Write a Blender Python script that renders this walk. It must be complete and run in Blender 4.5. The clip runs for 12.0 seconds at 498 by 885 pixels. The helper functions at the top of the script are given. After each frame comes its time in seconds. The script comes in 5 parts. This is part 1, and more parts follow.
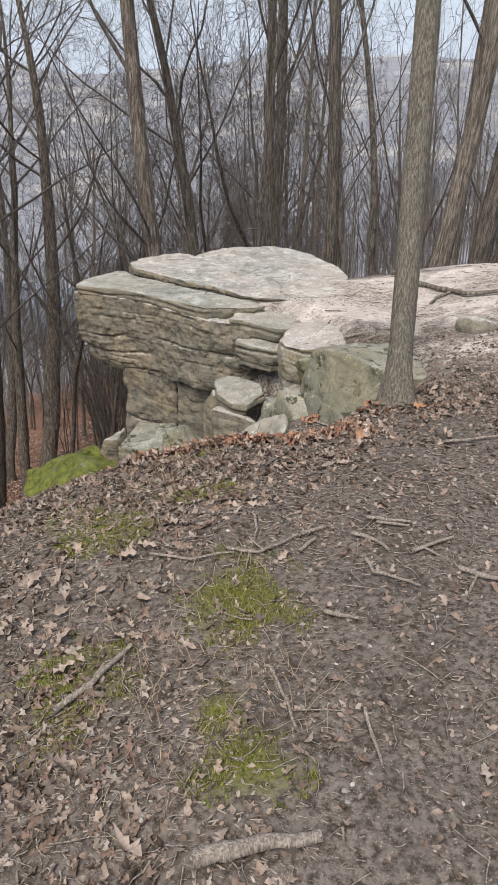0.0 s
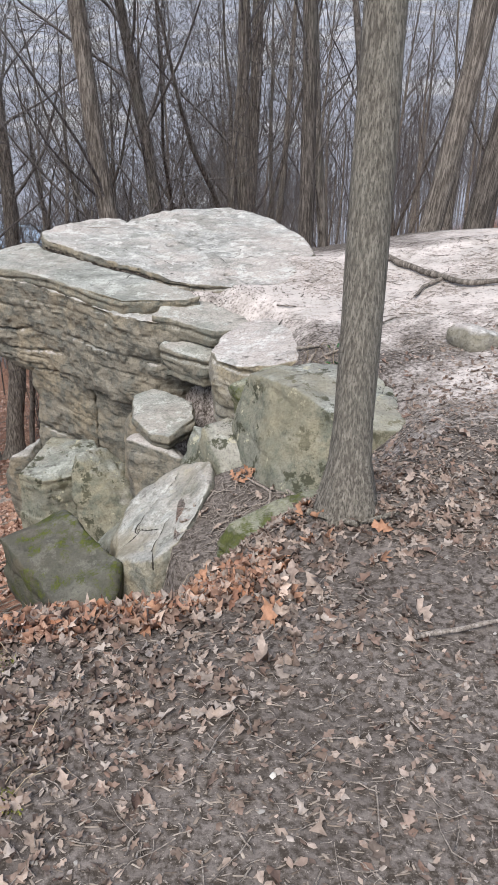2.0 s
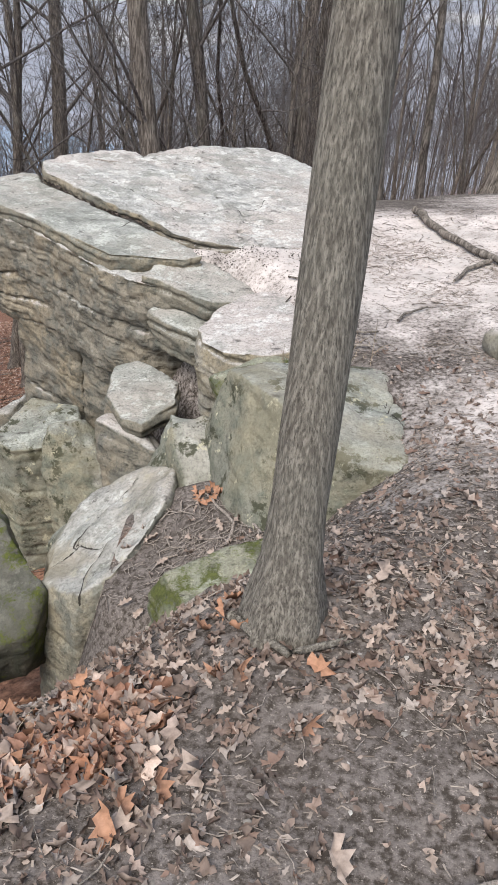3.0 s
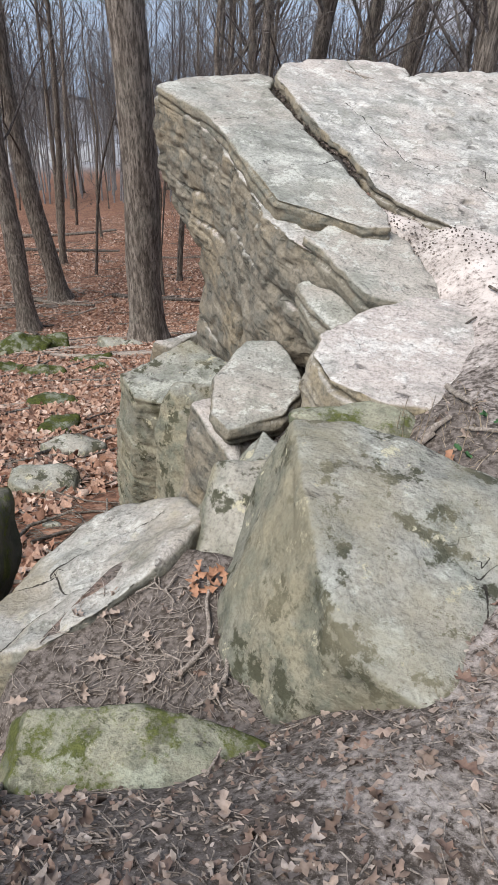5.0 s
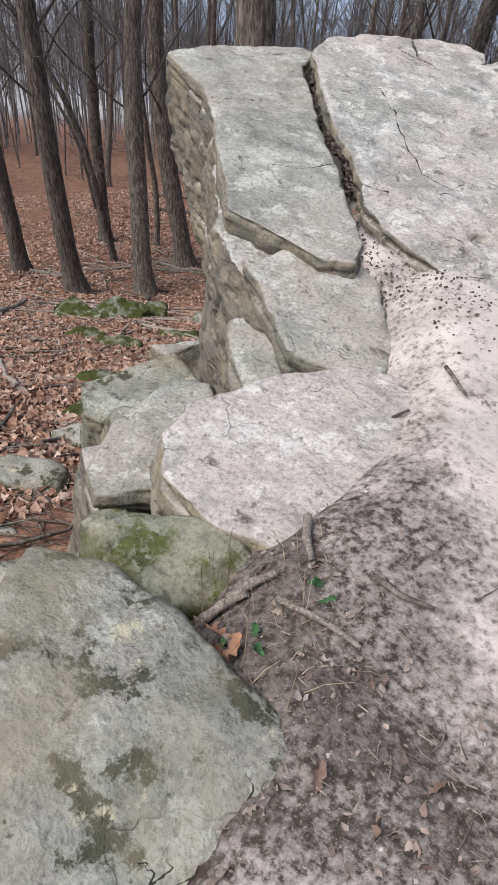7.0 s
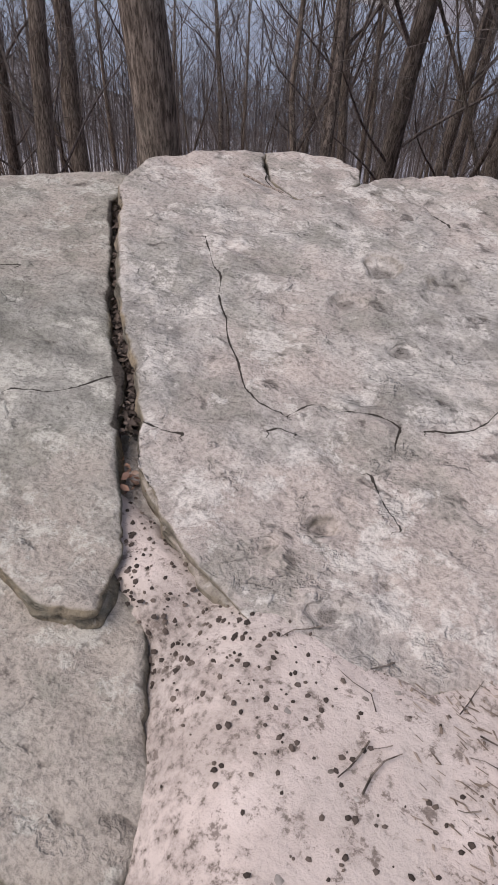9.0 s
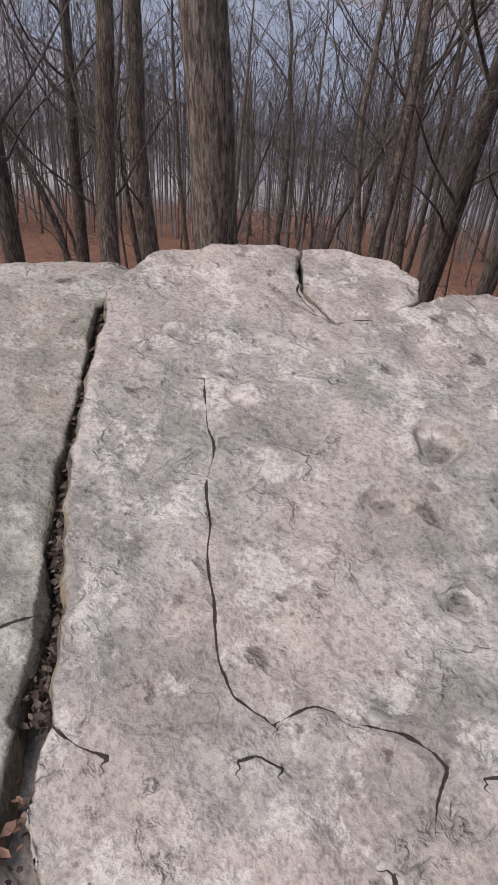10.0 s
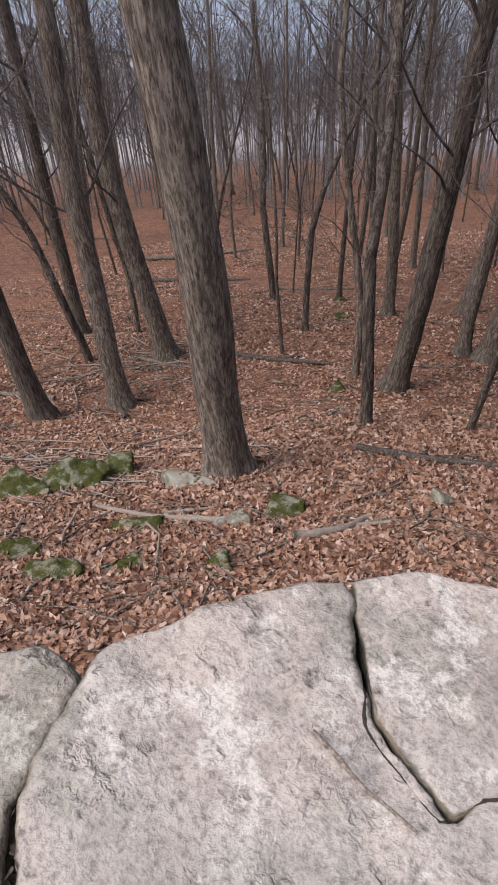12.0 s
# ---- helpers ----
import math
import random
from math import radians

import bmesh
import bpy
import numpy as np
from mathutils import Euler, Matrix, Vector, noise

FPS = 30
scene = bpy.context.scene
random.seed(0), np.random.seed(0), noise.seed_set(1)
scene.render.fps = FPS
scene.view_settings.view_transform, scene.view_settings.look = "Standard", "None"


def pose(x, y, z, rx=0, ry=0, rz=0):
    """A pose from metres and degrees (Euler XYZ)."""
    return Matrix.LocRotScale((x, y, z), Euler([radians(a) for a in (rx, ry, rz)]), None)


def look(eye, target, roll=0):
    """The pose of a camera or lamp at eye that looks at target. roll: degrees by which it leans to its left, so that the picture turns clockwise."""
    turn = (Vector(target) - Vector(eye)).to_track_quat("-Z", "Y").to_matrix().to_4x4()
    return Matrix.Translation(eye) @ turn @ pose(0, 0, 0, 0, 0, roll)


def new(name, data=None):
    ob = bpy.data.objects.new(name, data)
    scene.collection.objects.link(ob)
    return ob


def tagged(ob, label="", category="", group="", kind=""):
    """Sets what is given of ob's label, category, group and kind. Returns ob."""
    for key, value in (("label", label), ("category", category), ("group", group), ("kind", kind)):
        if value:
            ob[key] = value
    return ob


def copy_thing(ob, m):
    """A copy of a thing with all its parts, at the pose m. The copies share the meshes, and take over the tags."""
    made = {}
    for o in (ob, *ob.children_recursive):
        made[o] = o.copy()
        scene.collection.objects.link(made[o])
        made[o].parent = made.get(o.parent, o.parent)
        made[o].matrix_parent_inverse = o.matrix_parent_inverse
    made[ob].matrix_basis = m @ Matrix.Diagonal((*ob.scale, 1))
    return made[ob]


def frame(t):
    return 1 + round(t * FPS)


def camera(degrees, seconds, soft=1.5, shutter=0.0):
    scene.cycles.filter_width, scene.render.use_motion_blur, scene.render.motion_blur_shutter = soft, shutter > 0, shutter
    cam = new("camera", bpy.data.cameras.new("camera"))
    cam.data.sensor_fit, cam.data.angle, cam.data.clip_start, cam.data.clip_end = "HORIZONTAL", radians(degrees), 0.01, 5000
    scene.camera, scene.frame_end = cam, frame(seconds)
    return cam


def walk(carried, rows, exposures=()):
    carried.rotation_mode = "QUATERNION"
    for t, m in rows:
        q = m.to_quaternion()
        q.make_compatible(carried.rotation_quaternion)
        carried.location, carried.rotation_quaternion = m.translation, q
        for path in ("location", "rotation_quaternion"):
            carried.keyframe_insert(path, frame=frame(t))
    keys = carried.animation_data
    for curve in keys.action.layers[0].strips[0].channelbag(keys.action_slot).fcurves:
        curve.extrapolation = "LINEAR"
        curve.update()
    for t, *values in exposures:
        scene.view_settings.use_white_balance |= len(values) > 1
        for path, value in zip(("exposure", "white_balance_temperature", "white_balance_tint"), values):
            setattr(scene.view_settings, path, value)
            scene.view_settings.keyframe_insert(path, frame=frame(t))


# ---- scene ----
cam = camera(36.1, 12.0, 0.65)
METRES, EYE, TILT, LEAN, TURN = 9.6, 1.65, -26.0, 0.0, 0.0
ROWS = [
    (0.0, 0.0, 0.0, 0.0, 0.0, 0.0, -0.0),
    (0.5, 0.0058, 0.0443, 0.0176, -0.39, -2.35, 0.99),
    (1.0, 0.0227, 0.0888, 0.0342, -0.57, -2.97, 0.95),
    (1.5, 0.0347, 0.1305, 0.0507, -0.72, -3.75, 0.61),
    (2.0, 0.049, 0.174, 0.0694, -0.5, -4.23, 0.08),
    (2.5, 0.0697, 0.2183, 0.083, 1.97, -8.28, -2.39),
    (3.0, 0.0833, 0.261, 0.1, 3.56, -9.03, -5.11),
    (3.2, 0.0896, 0.2766, 0.1092, 4.29, -9.44, -5.38),
    (4.8, 0.1283, 0.3855, 0.1448, 22.60, -18.65, -14.40),
    (5.0, 0.1332, 0.4002, 0.1469, 28.23, -19.99, -16.92),
    (5.5, 0.1467, 0.4318, 0.1568, 36.32, -23.94, -20.84),
    (6.0, 0.1514, 0.4643, 0.166, 37.44, -24.52, -21.56),
    (6.5, 0.1553, 0.489, 0.1756, 42.1, -26.43, -22.01),
    (7.0, 0.1578, 0.5234, 0.1858, 41.28, -26.16, -21.39),
    (7.5, 0.1454, 0.5579, 0.1993, 33.93, -22.91, -18.21),
    (7.7, 0.1405, 0.5713, 0.2017, 32.89, -21.32, -18.40),
    (9.3, 0.0887, 0.6912, 0.2445, 40.06, -21.50, -20.41),
    (9.5, 0.0804, 0.7053, 0.2498, 41.72, -21.54, -21.58),
    (10.0, 0.0488, 0.7388, 0.2638, 42.63, -21.97, -21.62),
    (10.5, 0.0196, 0.7663, 0.2764, 43.12, -22.32, -21.42),
    (11.0, -0.0084, 0.7946, 0.2944, 43.52, -22.59, -21.09),
    (11.5, -0.039, 0.8186, 0.3058, 43.08, -23.36, -19.17),
    (12.0, -0.0651, 0.8365, 0.3201, 40.43, -24.82, -14.43),
]
EXPOSURES = [(0.0, 1.15, 7000, 10), (1.5, 1.3, 6450, 10), (3.0, 1.4, 6550, 10), (5.5, 1.38, 6600, 10), (7.0, 1.15, 6600, 12), (7.7, 1.02, 6600, 14), (9.3, 0.68, 7000, 22), (10.5, 0.82, 7000, 22), (11.3, 0.95, 7100, 20), (12.0, 1.08, 7000, 20)]
walk(cam, [(t, pose(0, 0, EYE, TILT, LEAN, TURN) @ pose(METRES * x, METRES * y, METRES * z, 90 + pitch, roll, yaw)) for t, x, y, z, yaw, pitch, roll in ROWS], EXPOSURES)

# ---- sky and sun: an overcast day ----
world = bpy.data.worlds.new("sky")
scene.world = world
world.use_nodes = True
wn, wl = world.node_tree.nodes, world.node_tree.links
sky = wn.new("ShaderNodeTexSky")
sky.sky_type, sky.sun_disc = "NISHITA", False
sky.sun_elevation, sky.sun_rotation = radians(55), radians(200)
sky.air_density, sky.dust_density, sky.ozone_density = 1.0, 0.5, 1.5
grey = wn.new("ShaderNodeHueSaturation")
grey.inputs["Saturation"].default_value = 0.55
wl.new(sky.outputs[0], grey.inputs["Color"])
veil = wn.new("ShaderNodeMix")
veil.data_type, veil.blend_type = "RGBA", "DARKEN"
veil.inputs[0].default_value = 1.0
veil.inputs[7].default_value = (2.55, 3.0, 3.7, 1)
wl.new(grey.outputs[0], veil.inputs[6])
wl.new(veil.outputs[2], wn["Background"].inputs[0])
wn["Background"].inputs[1].default_value = 0.12
sun = new("sun", bpy.data.lights.new("sun", "SUN"))
sun.data.energy, sun.data.angle, sun.data.color = 1.9, radians(40), (1.0, 0.96, 0.91)
sun.matrix_world = look((0, 0, 20), Vector((0, 0, 20)) - Vector((math.sin(radians(200)) * math.cos(radians(55)), math.cos(radians(200)) * math.cos(radians(55)), math.sin(radians(55)))))


# ---- noise ----
RNG = np.random.RandomState(7)
PERM = RNG.permutation(256)
PERM = np.concatenate([PERM, PERM, PERM])
VAL = RNG.rand(256) * 2 - 1


def vnoise(p):
    """Smooth value noise in -1..1 at the points p (n, 3)."""
    p = np.asarray(p, float)
    i = np.floor(p).astype(int)
    f = p - i
    f = f * f * (3 - 2 * f)
    i &= 255
    out = np.zeros(len(p))
    for dx in (0, 1):
        wx = f[:, 0] if dx else 1 - f[:, 0]
        for dy in (0, 1):
            wy = f[:, 1] if dy else 1 - f[:, 1]
            for dz in (0, 1):
                wz = f[:, 2] if dz else 1 - f[:, 2]
                h = PERM[PERM[PERM[(i[:, 0] + dx) & 255] + ((i[:, 1] + dy) & 255)] + ((i[:, 2] + dz) & 255)]
                out += wx * wy * wz * VAL[h]
    return out


def fbm(p, size, octaves=4, gain=0.5):
    """Layered noise whose largest bumps are size metres across."""
    q = np.asarray(p, float) / size
    out, amp, total = np.zeros(len(q)), 1.0, 0.0
    for k in range(octaves):
        out += amp * vnoise(q + 17.3 * k)
        total += amp
        amp *= gain
        q = q * 2.03
    return out / total


def smooth(a, b, v):
    t = np.clip((np.asarray(v, float) - a) / (b - a), 0, 1)
    return t * t * (3 - 2 * t)


def xyz(x, y, z=0.0):
    x, y = np.broadcast_arrays(np.asarray(x, float), np.asarray(y, float))
    return np.stack([x.ravel(), y.ravel(), np.full(x.size, z)], 1)


# ---- lie of the land ----
# brink of the trail: the trail's side lies to the right of this line
BRINK = [(-2.0, -8), (-1.6, 0), (-1.2, 2.0), (-0.95, 2.9), (-0.5, 3.15), (0.1, 3.35), (0.5, 3.55), (0.74, 3.8), (0.93, 4.02), (1.25, 4.3), (1.5, 4.7), (1.58, 5.1), (1.45, 5.55), (1.25, 5.9),
         (1.05, 6.2), (1.0, 6.7), (0.8, 7.1), (0.5, 7.4), (0.4, 7.7), (0.4, 8.7), (0.7, 9.6), (1.6, 10.4), (3.0, 11.0), (8.0, 13.0), (30.0, 22.0)]


def brink_distance(x, y):
    """Metres from the brink, positive on the trail's side."""
    best = np.full(np.shape(x), 1e9)
    sign = np.ones(np.shape(x))
    for (ax, ay), (bx, by) in zip(BRINK, BRINK[1:]):
        ux, uy = bx - ax, by - ay
        t = np.clip(((x - ax) * ux + (y - ay) * uy) / (ux * ux + uy * uy), 0, 1)
        px, py = x - ax - t * ux, y - ay - t * uy
        d = np.hypot(px, py)
        near = d < best
        side = np.where(ux * py - uy * px <= 0, 1.0, -1.0)
        sign = np.where(near, side, sign)
        best = np.where(near, d, best)
    return best * sign


def downhill(x, y):
    return (0.42 * y - 0.38 * x) / 0.566


def hillside(x, y):
    """The wooded slope, down to the valley floor and up to the far hills."""
    v = downhill(x, y)
    z = np.where(v < 20, -2.89 - 0.565 * (v - 5.7), -10.97 - 0.385 * (v - 20))
    z = np.where(v > 150, -61.02 - 18.98 * smooth(150, 215, v), z)
    z = np.where(v < -4, 2.59 - 0.2 * (v + 4), z)
    far = np.hypot(x, y)
    z = z + 145 * smooth(900, 2600, far) * (v > 150) * (0.72 + 0.16 * np.sin(np.arctan2(x, y) * 7.0) + 0.1 * np.sin(np.arctan2(x, y) * 17.0 + 1) + 0.06 * np.sin(np.arctan2(x, y) * 41.0))
    return z


def trail(x, y):
    z = 0.12 - 0.062 * np.clip(y - 1.8, 0, 2) - 0.145 * np.clip(y - 3.8, 0, 2.2) - 0.055 * np.clip(y - 6.0, 0, 1.6)
    z = z + 0.13 * np.clip(x - 1.3, 0, 1.4) + 0.04 * np.clip(x - 2.7, 0, 8) - 0.16 * np.clip(-0.1 - x, 0, 1.4) - 0.25 * np.clip(y - 8.3, 0, 4)
    return z


def ground_z(x, y):
    x, y = np.asarray(x, float), np.asarray(y, float)
    d = brink_distance(x, y)
    t = trail(x, y)
    h = hillside(x, y)
    k = smooth(0.0, 1.45, -d)
    z = t * (1 - k) + h * k
    z = z - 0.11 * np.exp(-((x - 0.2) / 0.35) ** 2 - ((y - 3.75) / 0.3) ** 2)
    fill = np.minimum(1.6 * np.exp(-((x - 0.48) / 0.45) ** 4 - ((y - 5.07) / 0.48) ** 4), 1.0)
    z = z + np.maximum(-0.8 + 0.3 * (x - 0.4) - z, 0) * fill
    z = z + np.maximum(-0.478 - z, 0) * np.minimum(1.5 * np.exp(-((x - 0.06) / 0.24) ** 4 - ((y - 7.5 + 0.25 * x) / 0.11) ** 4), 1.0)
    z = z - 0.065 * smooth(7.48, 7.72, y) * smooth(0.98, 0.62, x) * smooth(-1.0, -0.3, d)
    z = z - 0.055 * np.exp(-((x - 1.48) / 0.22) ** 2 - ((y - 5.32) / 0.3) ** 2)
    near = np.hypot(x, y - 5) < 60
    p = xyz(x, y)
    bumps = fbm(p, 1.3, 3).reshape(x.shape) * 0.05 + fbm(p, 0.22, 3).reshape(x.shape) * 0.014
    rough = fbm(p, 6.0, 3).reshape(x.shape) * 0.35 * smooth(1.0, 5.0, -d)
    return z + np.where(near, bumps * smooth(-3, 0.5, d + 2) + rough, rough)


# ---- materials ----
def material(name, rough=0.85, spec=0.3):
    m = bpy.data.materials.new(name)
    m.use_nodes = True
    b = m.node_tree.nodes["Principled BSDF"]
    b.inputs["Roughness"].default_value = rough
    b.inputs["Specular IOR Level"].default_value = spec
    return m, m.node_tree.nodes, m.node_tree.links, b


def coords(n, l, scale=(1, 1, 1)):
    g = n.new("ShaderNodeNewGeometry")
    mp = n.new("ShaderNodeMapping")
    mp.inputs["Scale"].default_value = scale
    l.new(g.outputs["Position"], mp.inputs["Vector"])
    return mp.outputs["Vector"]


def local_coords(n, l, scale=(1, 1, 1)):
    g = n.new("ShaderNodeTexCoord")
    mp = n.new("ShaderNodeMapping")
    mp.inputs["Scale"].default_value = scale
    l.new(g.outputs["Object"], mp.inputs["Vector"])
    return mp.outputs["Vector"]


def tex(n, l, vec, scale, detail=6.0, rough=0.6):
    t = n.new("ShaderNodeTexNoise")
    t.inputs["Scale"].default_value, t.inputs["Detail"].default_value, t.inputs["Roughness"].default_value = scale, detail, rough
    l.new(vec, t.inputs["Vector"])
    return t.outputs["Fac"]


def ramp(n, l, fac, *stops):
    r = n.new("ShaderNodeValToRGB")
    e = r.color_ramp.elements
    while len(e) < len(stops):
        e.new(0.5)
    for k, (p, c) in zip(e, stops):
        k.position, k.color = p, (c, c, c, 1) if isinstance(c, (int, float)) else (*c, 1)
    l.new(fac, r.inputs[0])
    return r.outputs[0]


def mix(n, l, fac, a, b, kind="MIX"):
    m = n.new("ShaderNodeMix")
    m.data_type, m.blend_type = "RGBA", kind
    for sock, v in ((m.inputs[0], fac), (m.inputs[6], a), (m.inputs[7], b)):
        if isinstance(v, (int, float)):
            sock.default_value = v
        elif isinstance(v, tuple):
            sock.default_value = (*v, 1)
        else:
            l.new(v, sock)
    return m.outputs[2]


def calc(n, l, op, a, b=0.0):
    m = n.new("ShaderNodeMath")
    m.operation = op
    for sock, v in zip(m.inputs, (a, b)):
        if isinstance(v, (int, float)):
            sock.default_value = v
        else:
            l.new(v, sock)
    return m.outputs[0]


def bump(n, l, b, height, strength, distance):
    k = n.new("ShaderNodeBump")
    k.inputs["Strength"].default_value, k.inputs["Distance"].default_value = strength, distance
    l.new(height, k.inputs["Height"])
    l.new(k.outputs[0], b.inputs["Normal"])


def attribute(n, name):
    a = n.new("ShaderNodeAttribute")
    a.attribute_name = name
    return a.outputs["Fac"]


def facing_up(n, l):
    g = n.new("ShaderNodeNewGeometry")
    s = n.new("ShaderNodeSeparateXYZ")
    l.new(g.outputs["Normal"], s.inputs[0])
    return s.outputs["Z"]


def island(n):
    return n.new("ShaderNodeNewGeometry").outputs["Random Per Island"]


def rock_material(name, top, side, stain, moss=0.0, dust=0.6, strata=0.0, lichen=0.0, green=((0.028, 0.033, 0.012), (0.105, 0.115, 0.035))):
    """Sandstone: a paler, dusty top, a darker ochre face with bedding, lichen stains, moss where asked."""
    m, n, l, b = material(name, 0.9, 0.2)
    v = coords(n, l)
    big, mid, fine = tex(n, l, v, 2.2), tex(n, l, v, 9.0), tex(n, l, v, 70.0, 4.0, 0.7)
    bed = tex(n, l, coords(n, l, (1.5, 1.5, 2.0 + 25.0 * strata)), 1.6, 5.0)
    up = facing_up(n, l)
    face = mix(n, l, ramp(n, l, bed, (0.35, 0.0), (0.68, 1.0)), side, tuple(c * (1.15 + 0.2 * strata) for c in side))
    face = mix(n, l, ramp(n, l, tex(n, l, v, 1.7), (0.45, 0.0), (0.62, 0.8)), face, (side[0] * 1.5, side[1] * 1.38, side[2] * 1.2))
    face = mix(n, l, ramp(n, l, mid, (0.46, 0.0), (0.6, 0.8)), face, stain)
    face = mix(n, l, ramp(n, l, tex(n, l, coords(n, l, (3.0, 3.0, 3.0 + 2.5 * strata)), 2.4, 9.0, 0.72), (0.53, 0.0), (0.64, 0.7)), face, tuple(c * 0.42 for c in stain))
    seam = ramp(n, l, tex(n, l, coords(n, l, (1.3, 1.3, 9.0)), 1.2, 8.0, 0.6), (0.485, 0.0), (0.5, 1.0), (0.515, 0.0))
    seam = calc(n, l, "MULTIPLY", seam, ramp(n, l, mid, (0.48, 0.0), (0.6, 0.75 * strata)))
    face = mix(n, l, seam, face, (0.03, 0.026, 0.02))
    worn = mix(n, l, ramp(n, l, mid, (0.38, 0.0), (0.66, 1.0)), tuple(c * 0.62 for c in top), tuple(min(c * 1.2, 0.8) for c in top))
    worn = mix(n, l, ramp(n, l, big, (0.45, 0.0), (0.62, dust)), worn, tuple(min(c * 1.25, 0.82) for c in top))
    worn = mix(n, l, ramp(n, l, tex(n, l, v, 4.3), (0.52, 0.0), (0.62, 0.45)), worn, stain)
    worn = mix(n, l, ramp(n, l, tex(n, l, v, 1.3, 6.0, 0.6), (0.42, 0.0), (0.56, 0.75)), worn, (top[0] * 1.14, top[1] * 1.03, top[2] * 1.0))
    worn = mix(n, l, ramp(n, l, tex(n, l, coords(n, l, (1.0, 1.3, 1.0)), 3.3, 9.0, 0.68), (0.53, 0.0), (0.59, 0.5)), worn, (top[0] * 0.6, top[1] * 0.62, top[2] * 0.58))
    # the darker face colour gives way to the paler top by the normal
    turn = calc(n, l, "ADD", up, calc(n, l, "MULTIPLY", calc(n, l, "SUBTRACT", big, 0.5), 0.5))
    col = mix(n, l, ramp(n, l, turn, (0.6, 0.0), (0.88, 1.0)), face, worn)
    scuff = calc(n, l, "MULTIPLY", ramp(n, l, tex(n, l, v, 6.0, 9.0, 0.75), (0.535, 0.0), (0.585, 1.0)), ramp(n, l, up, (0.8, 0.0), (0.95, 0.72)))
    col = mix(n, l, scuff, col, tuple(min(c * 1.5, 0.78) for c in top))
    col = mix(n, l, ramp(n, l, tex(n, l, v, 26.0, 5.0, 0.7), (0.3, 0.7), (0.4, 0.0)), col, (0.07, 0.06, 0.055))
    hollow = calc(n, l, "MULTIPLY", ramp(n, l, tex(n, l, coords(n, l, (1.0, 1.6, 1.0)), 7.0, 7.0, 0.62), (0.3, 1.0), (0.37, 0.0)), ramp(n, l, up, (0.75, 0.0), (0.92, 0.75)))
    col = mix(n, l, hollow, col, (0.11, 0.095, 0.085))
    wander = n.new("ShaderNodeVectorMath")
    wander.operation = "MULTIPLY_ADD"
    shift = n.new("ShaderNodeTexNoise")
    shift.inputs["Scale"].default_value, shift.inputs["Detail"].default_value = 4.0, 5.0
    l.new(v, shift.inputs["Vector"])
    l.new(shift.outputs["Color"], wander.inputs[0])
    wander.inputs[1].default_value = (0.3, 0.3, 0.3)
    l.new(v, wander.inputs[2])
    cell = n.new("ShaderNodeTexVoronoi")
    cell.feature = "DISTANCE_TO_EDGE"
    cell.inputs["Scale"].default_value = 2.6
    l.new(wander.outputs[0], cell.inputs["Vector"])
    hair = calc(n, l, "MULTIPLY", ramp(n, l, cell.outputs["Distance"], (0.002, 1.0), (0.008, 0.0)), ramp(n, l, tex(n, l, v, 2.7, 5.0), (0.56, 0.0), (0.64, 0.28)))
    col = mix(n, l, hair, col, (0.05, 0.043, 0.037))
    col = mix(n, l, ramp(n, l, fine, (0.32, 0.5), (0.54, 1.0)), (0.05, 0.045, 0.04), col)
    if lichen:
        col = mix(n, l, ramp(n, l, tex(n, l, v, 7.0, 9.0, 0.72), (0.55, 0.0), (0.59, lichen)), col, (0.055, 0.055, 0.035))
        col = mix(n, l, ramp(n, l, tex(n, l, coords(n, l, (1.1, 0.9, 1.0)), 9.0, 8.0, 0.75), (0.59, 0.0), (0.63, lichen)), col, (0.42, 0.39, 0.28))
        col = mix(n, l, ramp(n, l, tex(n, l, v, 2.0, 5.0), (0.5, 0.0), (0.62, 0.5)), col, (side[0] * 1.25, side[1] * 1.12, side[2] * 0.95))
    if moss:
        leafy = mix(n, l, ramp(n, l, tex(n, l, v, 22.0, 8.0, 0.8), (0.36, 0.0), (0.64, 1.0)), *green)
        col = mix(n, l, ramp(n, l, calc(n, l, "ADD", calc(n, l, "ADD", tex(n, l, v, 5.5, 9.0, 0.7), calc(n, l, "MULTIPLY", calc(n, l, "SUBTRACT", fine, 0.5), 0.3)), moss - 0.5), (0.52, 0.0), (0.6, 1.0)), col, leafy)
    # gap edges and pits turn near-black: their shade is painted into the colour
    col = mix(n, l, ramp(n, l, calc(n, l, "ADD", attribute(n, "recess_shade"), calc(n, l, "MULTIPLY", calc(n, l, "SUBTRACT", fine, 0.5), 0.6)), (0.3, 0.0), (0.55, 0.92)), col, (0.035, 0.029, 0.025))
    # thin cracks: the mesh gives the signed distance from their line
    reach = calc(n, l, "MULTIPLY", ramp(n, l, tex(n, l, v, 14.0, 5.0, 0.7), (0.38, 0.05), (0.64, 1.0)), 0.0048)
    split = calc(n, l, "LESS_THAN", calc(n, l, "ABSOLUTE", attribute(n, "crack"), 0.0), reach)
    split = calc(n, l, "MULTIPLY", split, ramp(n, l, attribute(n, "crack_near"), (0.4, 0.0), (0.6, 0.95)))
    col = mix(n, l, split, col, (0.028, 0.024, 0.02))
    l.new(col, b.inputs["Base Color"])
    relief = calc(n, l, "ADD", calc(n, l, "MULTIPLY", fine, 0.22), calc(n, l, "ADD", calc(n, l, "SUBTRACT", mid, calc(n, l, "MULTIPLY", seam, 0.5)), calc(n, l, "MULTIPLY", bed, 0.5)))
    relief = calc(n, l, "SUBTRACT", relief, calc(n, l, "MULTIPLY", calc(n, l, "ADD", hair, calc(n, l, "ADD", hollow, split)), 0.45))
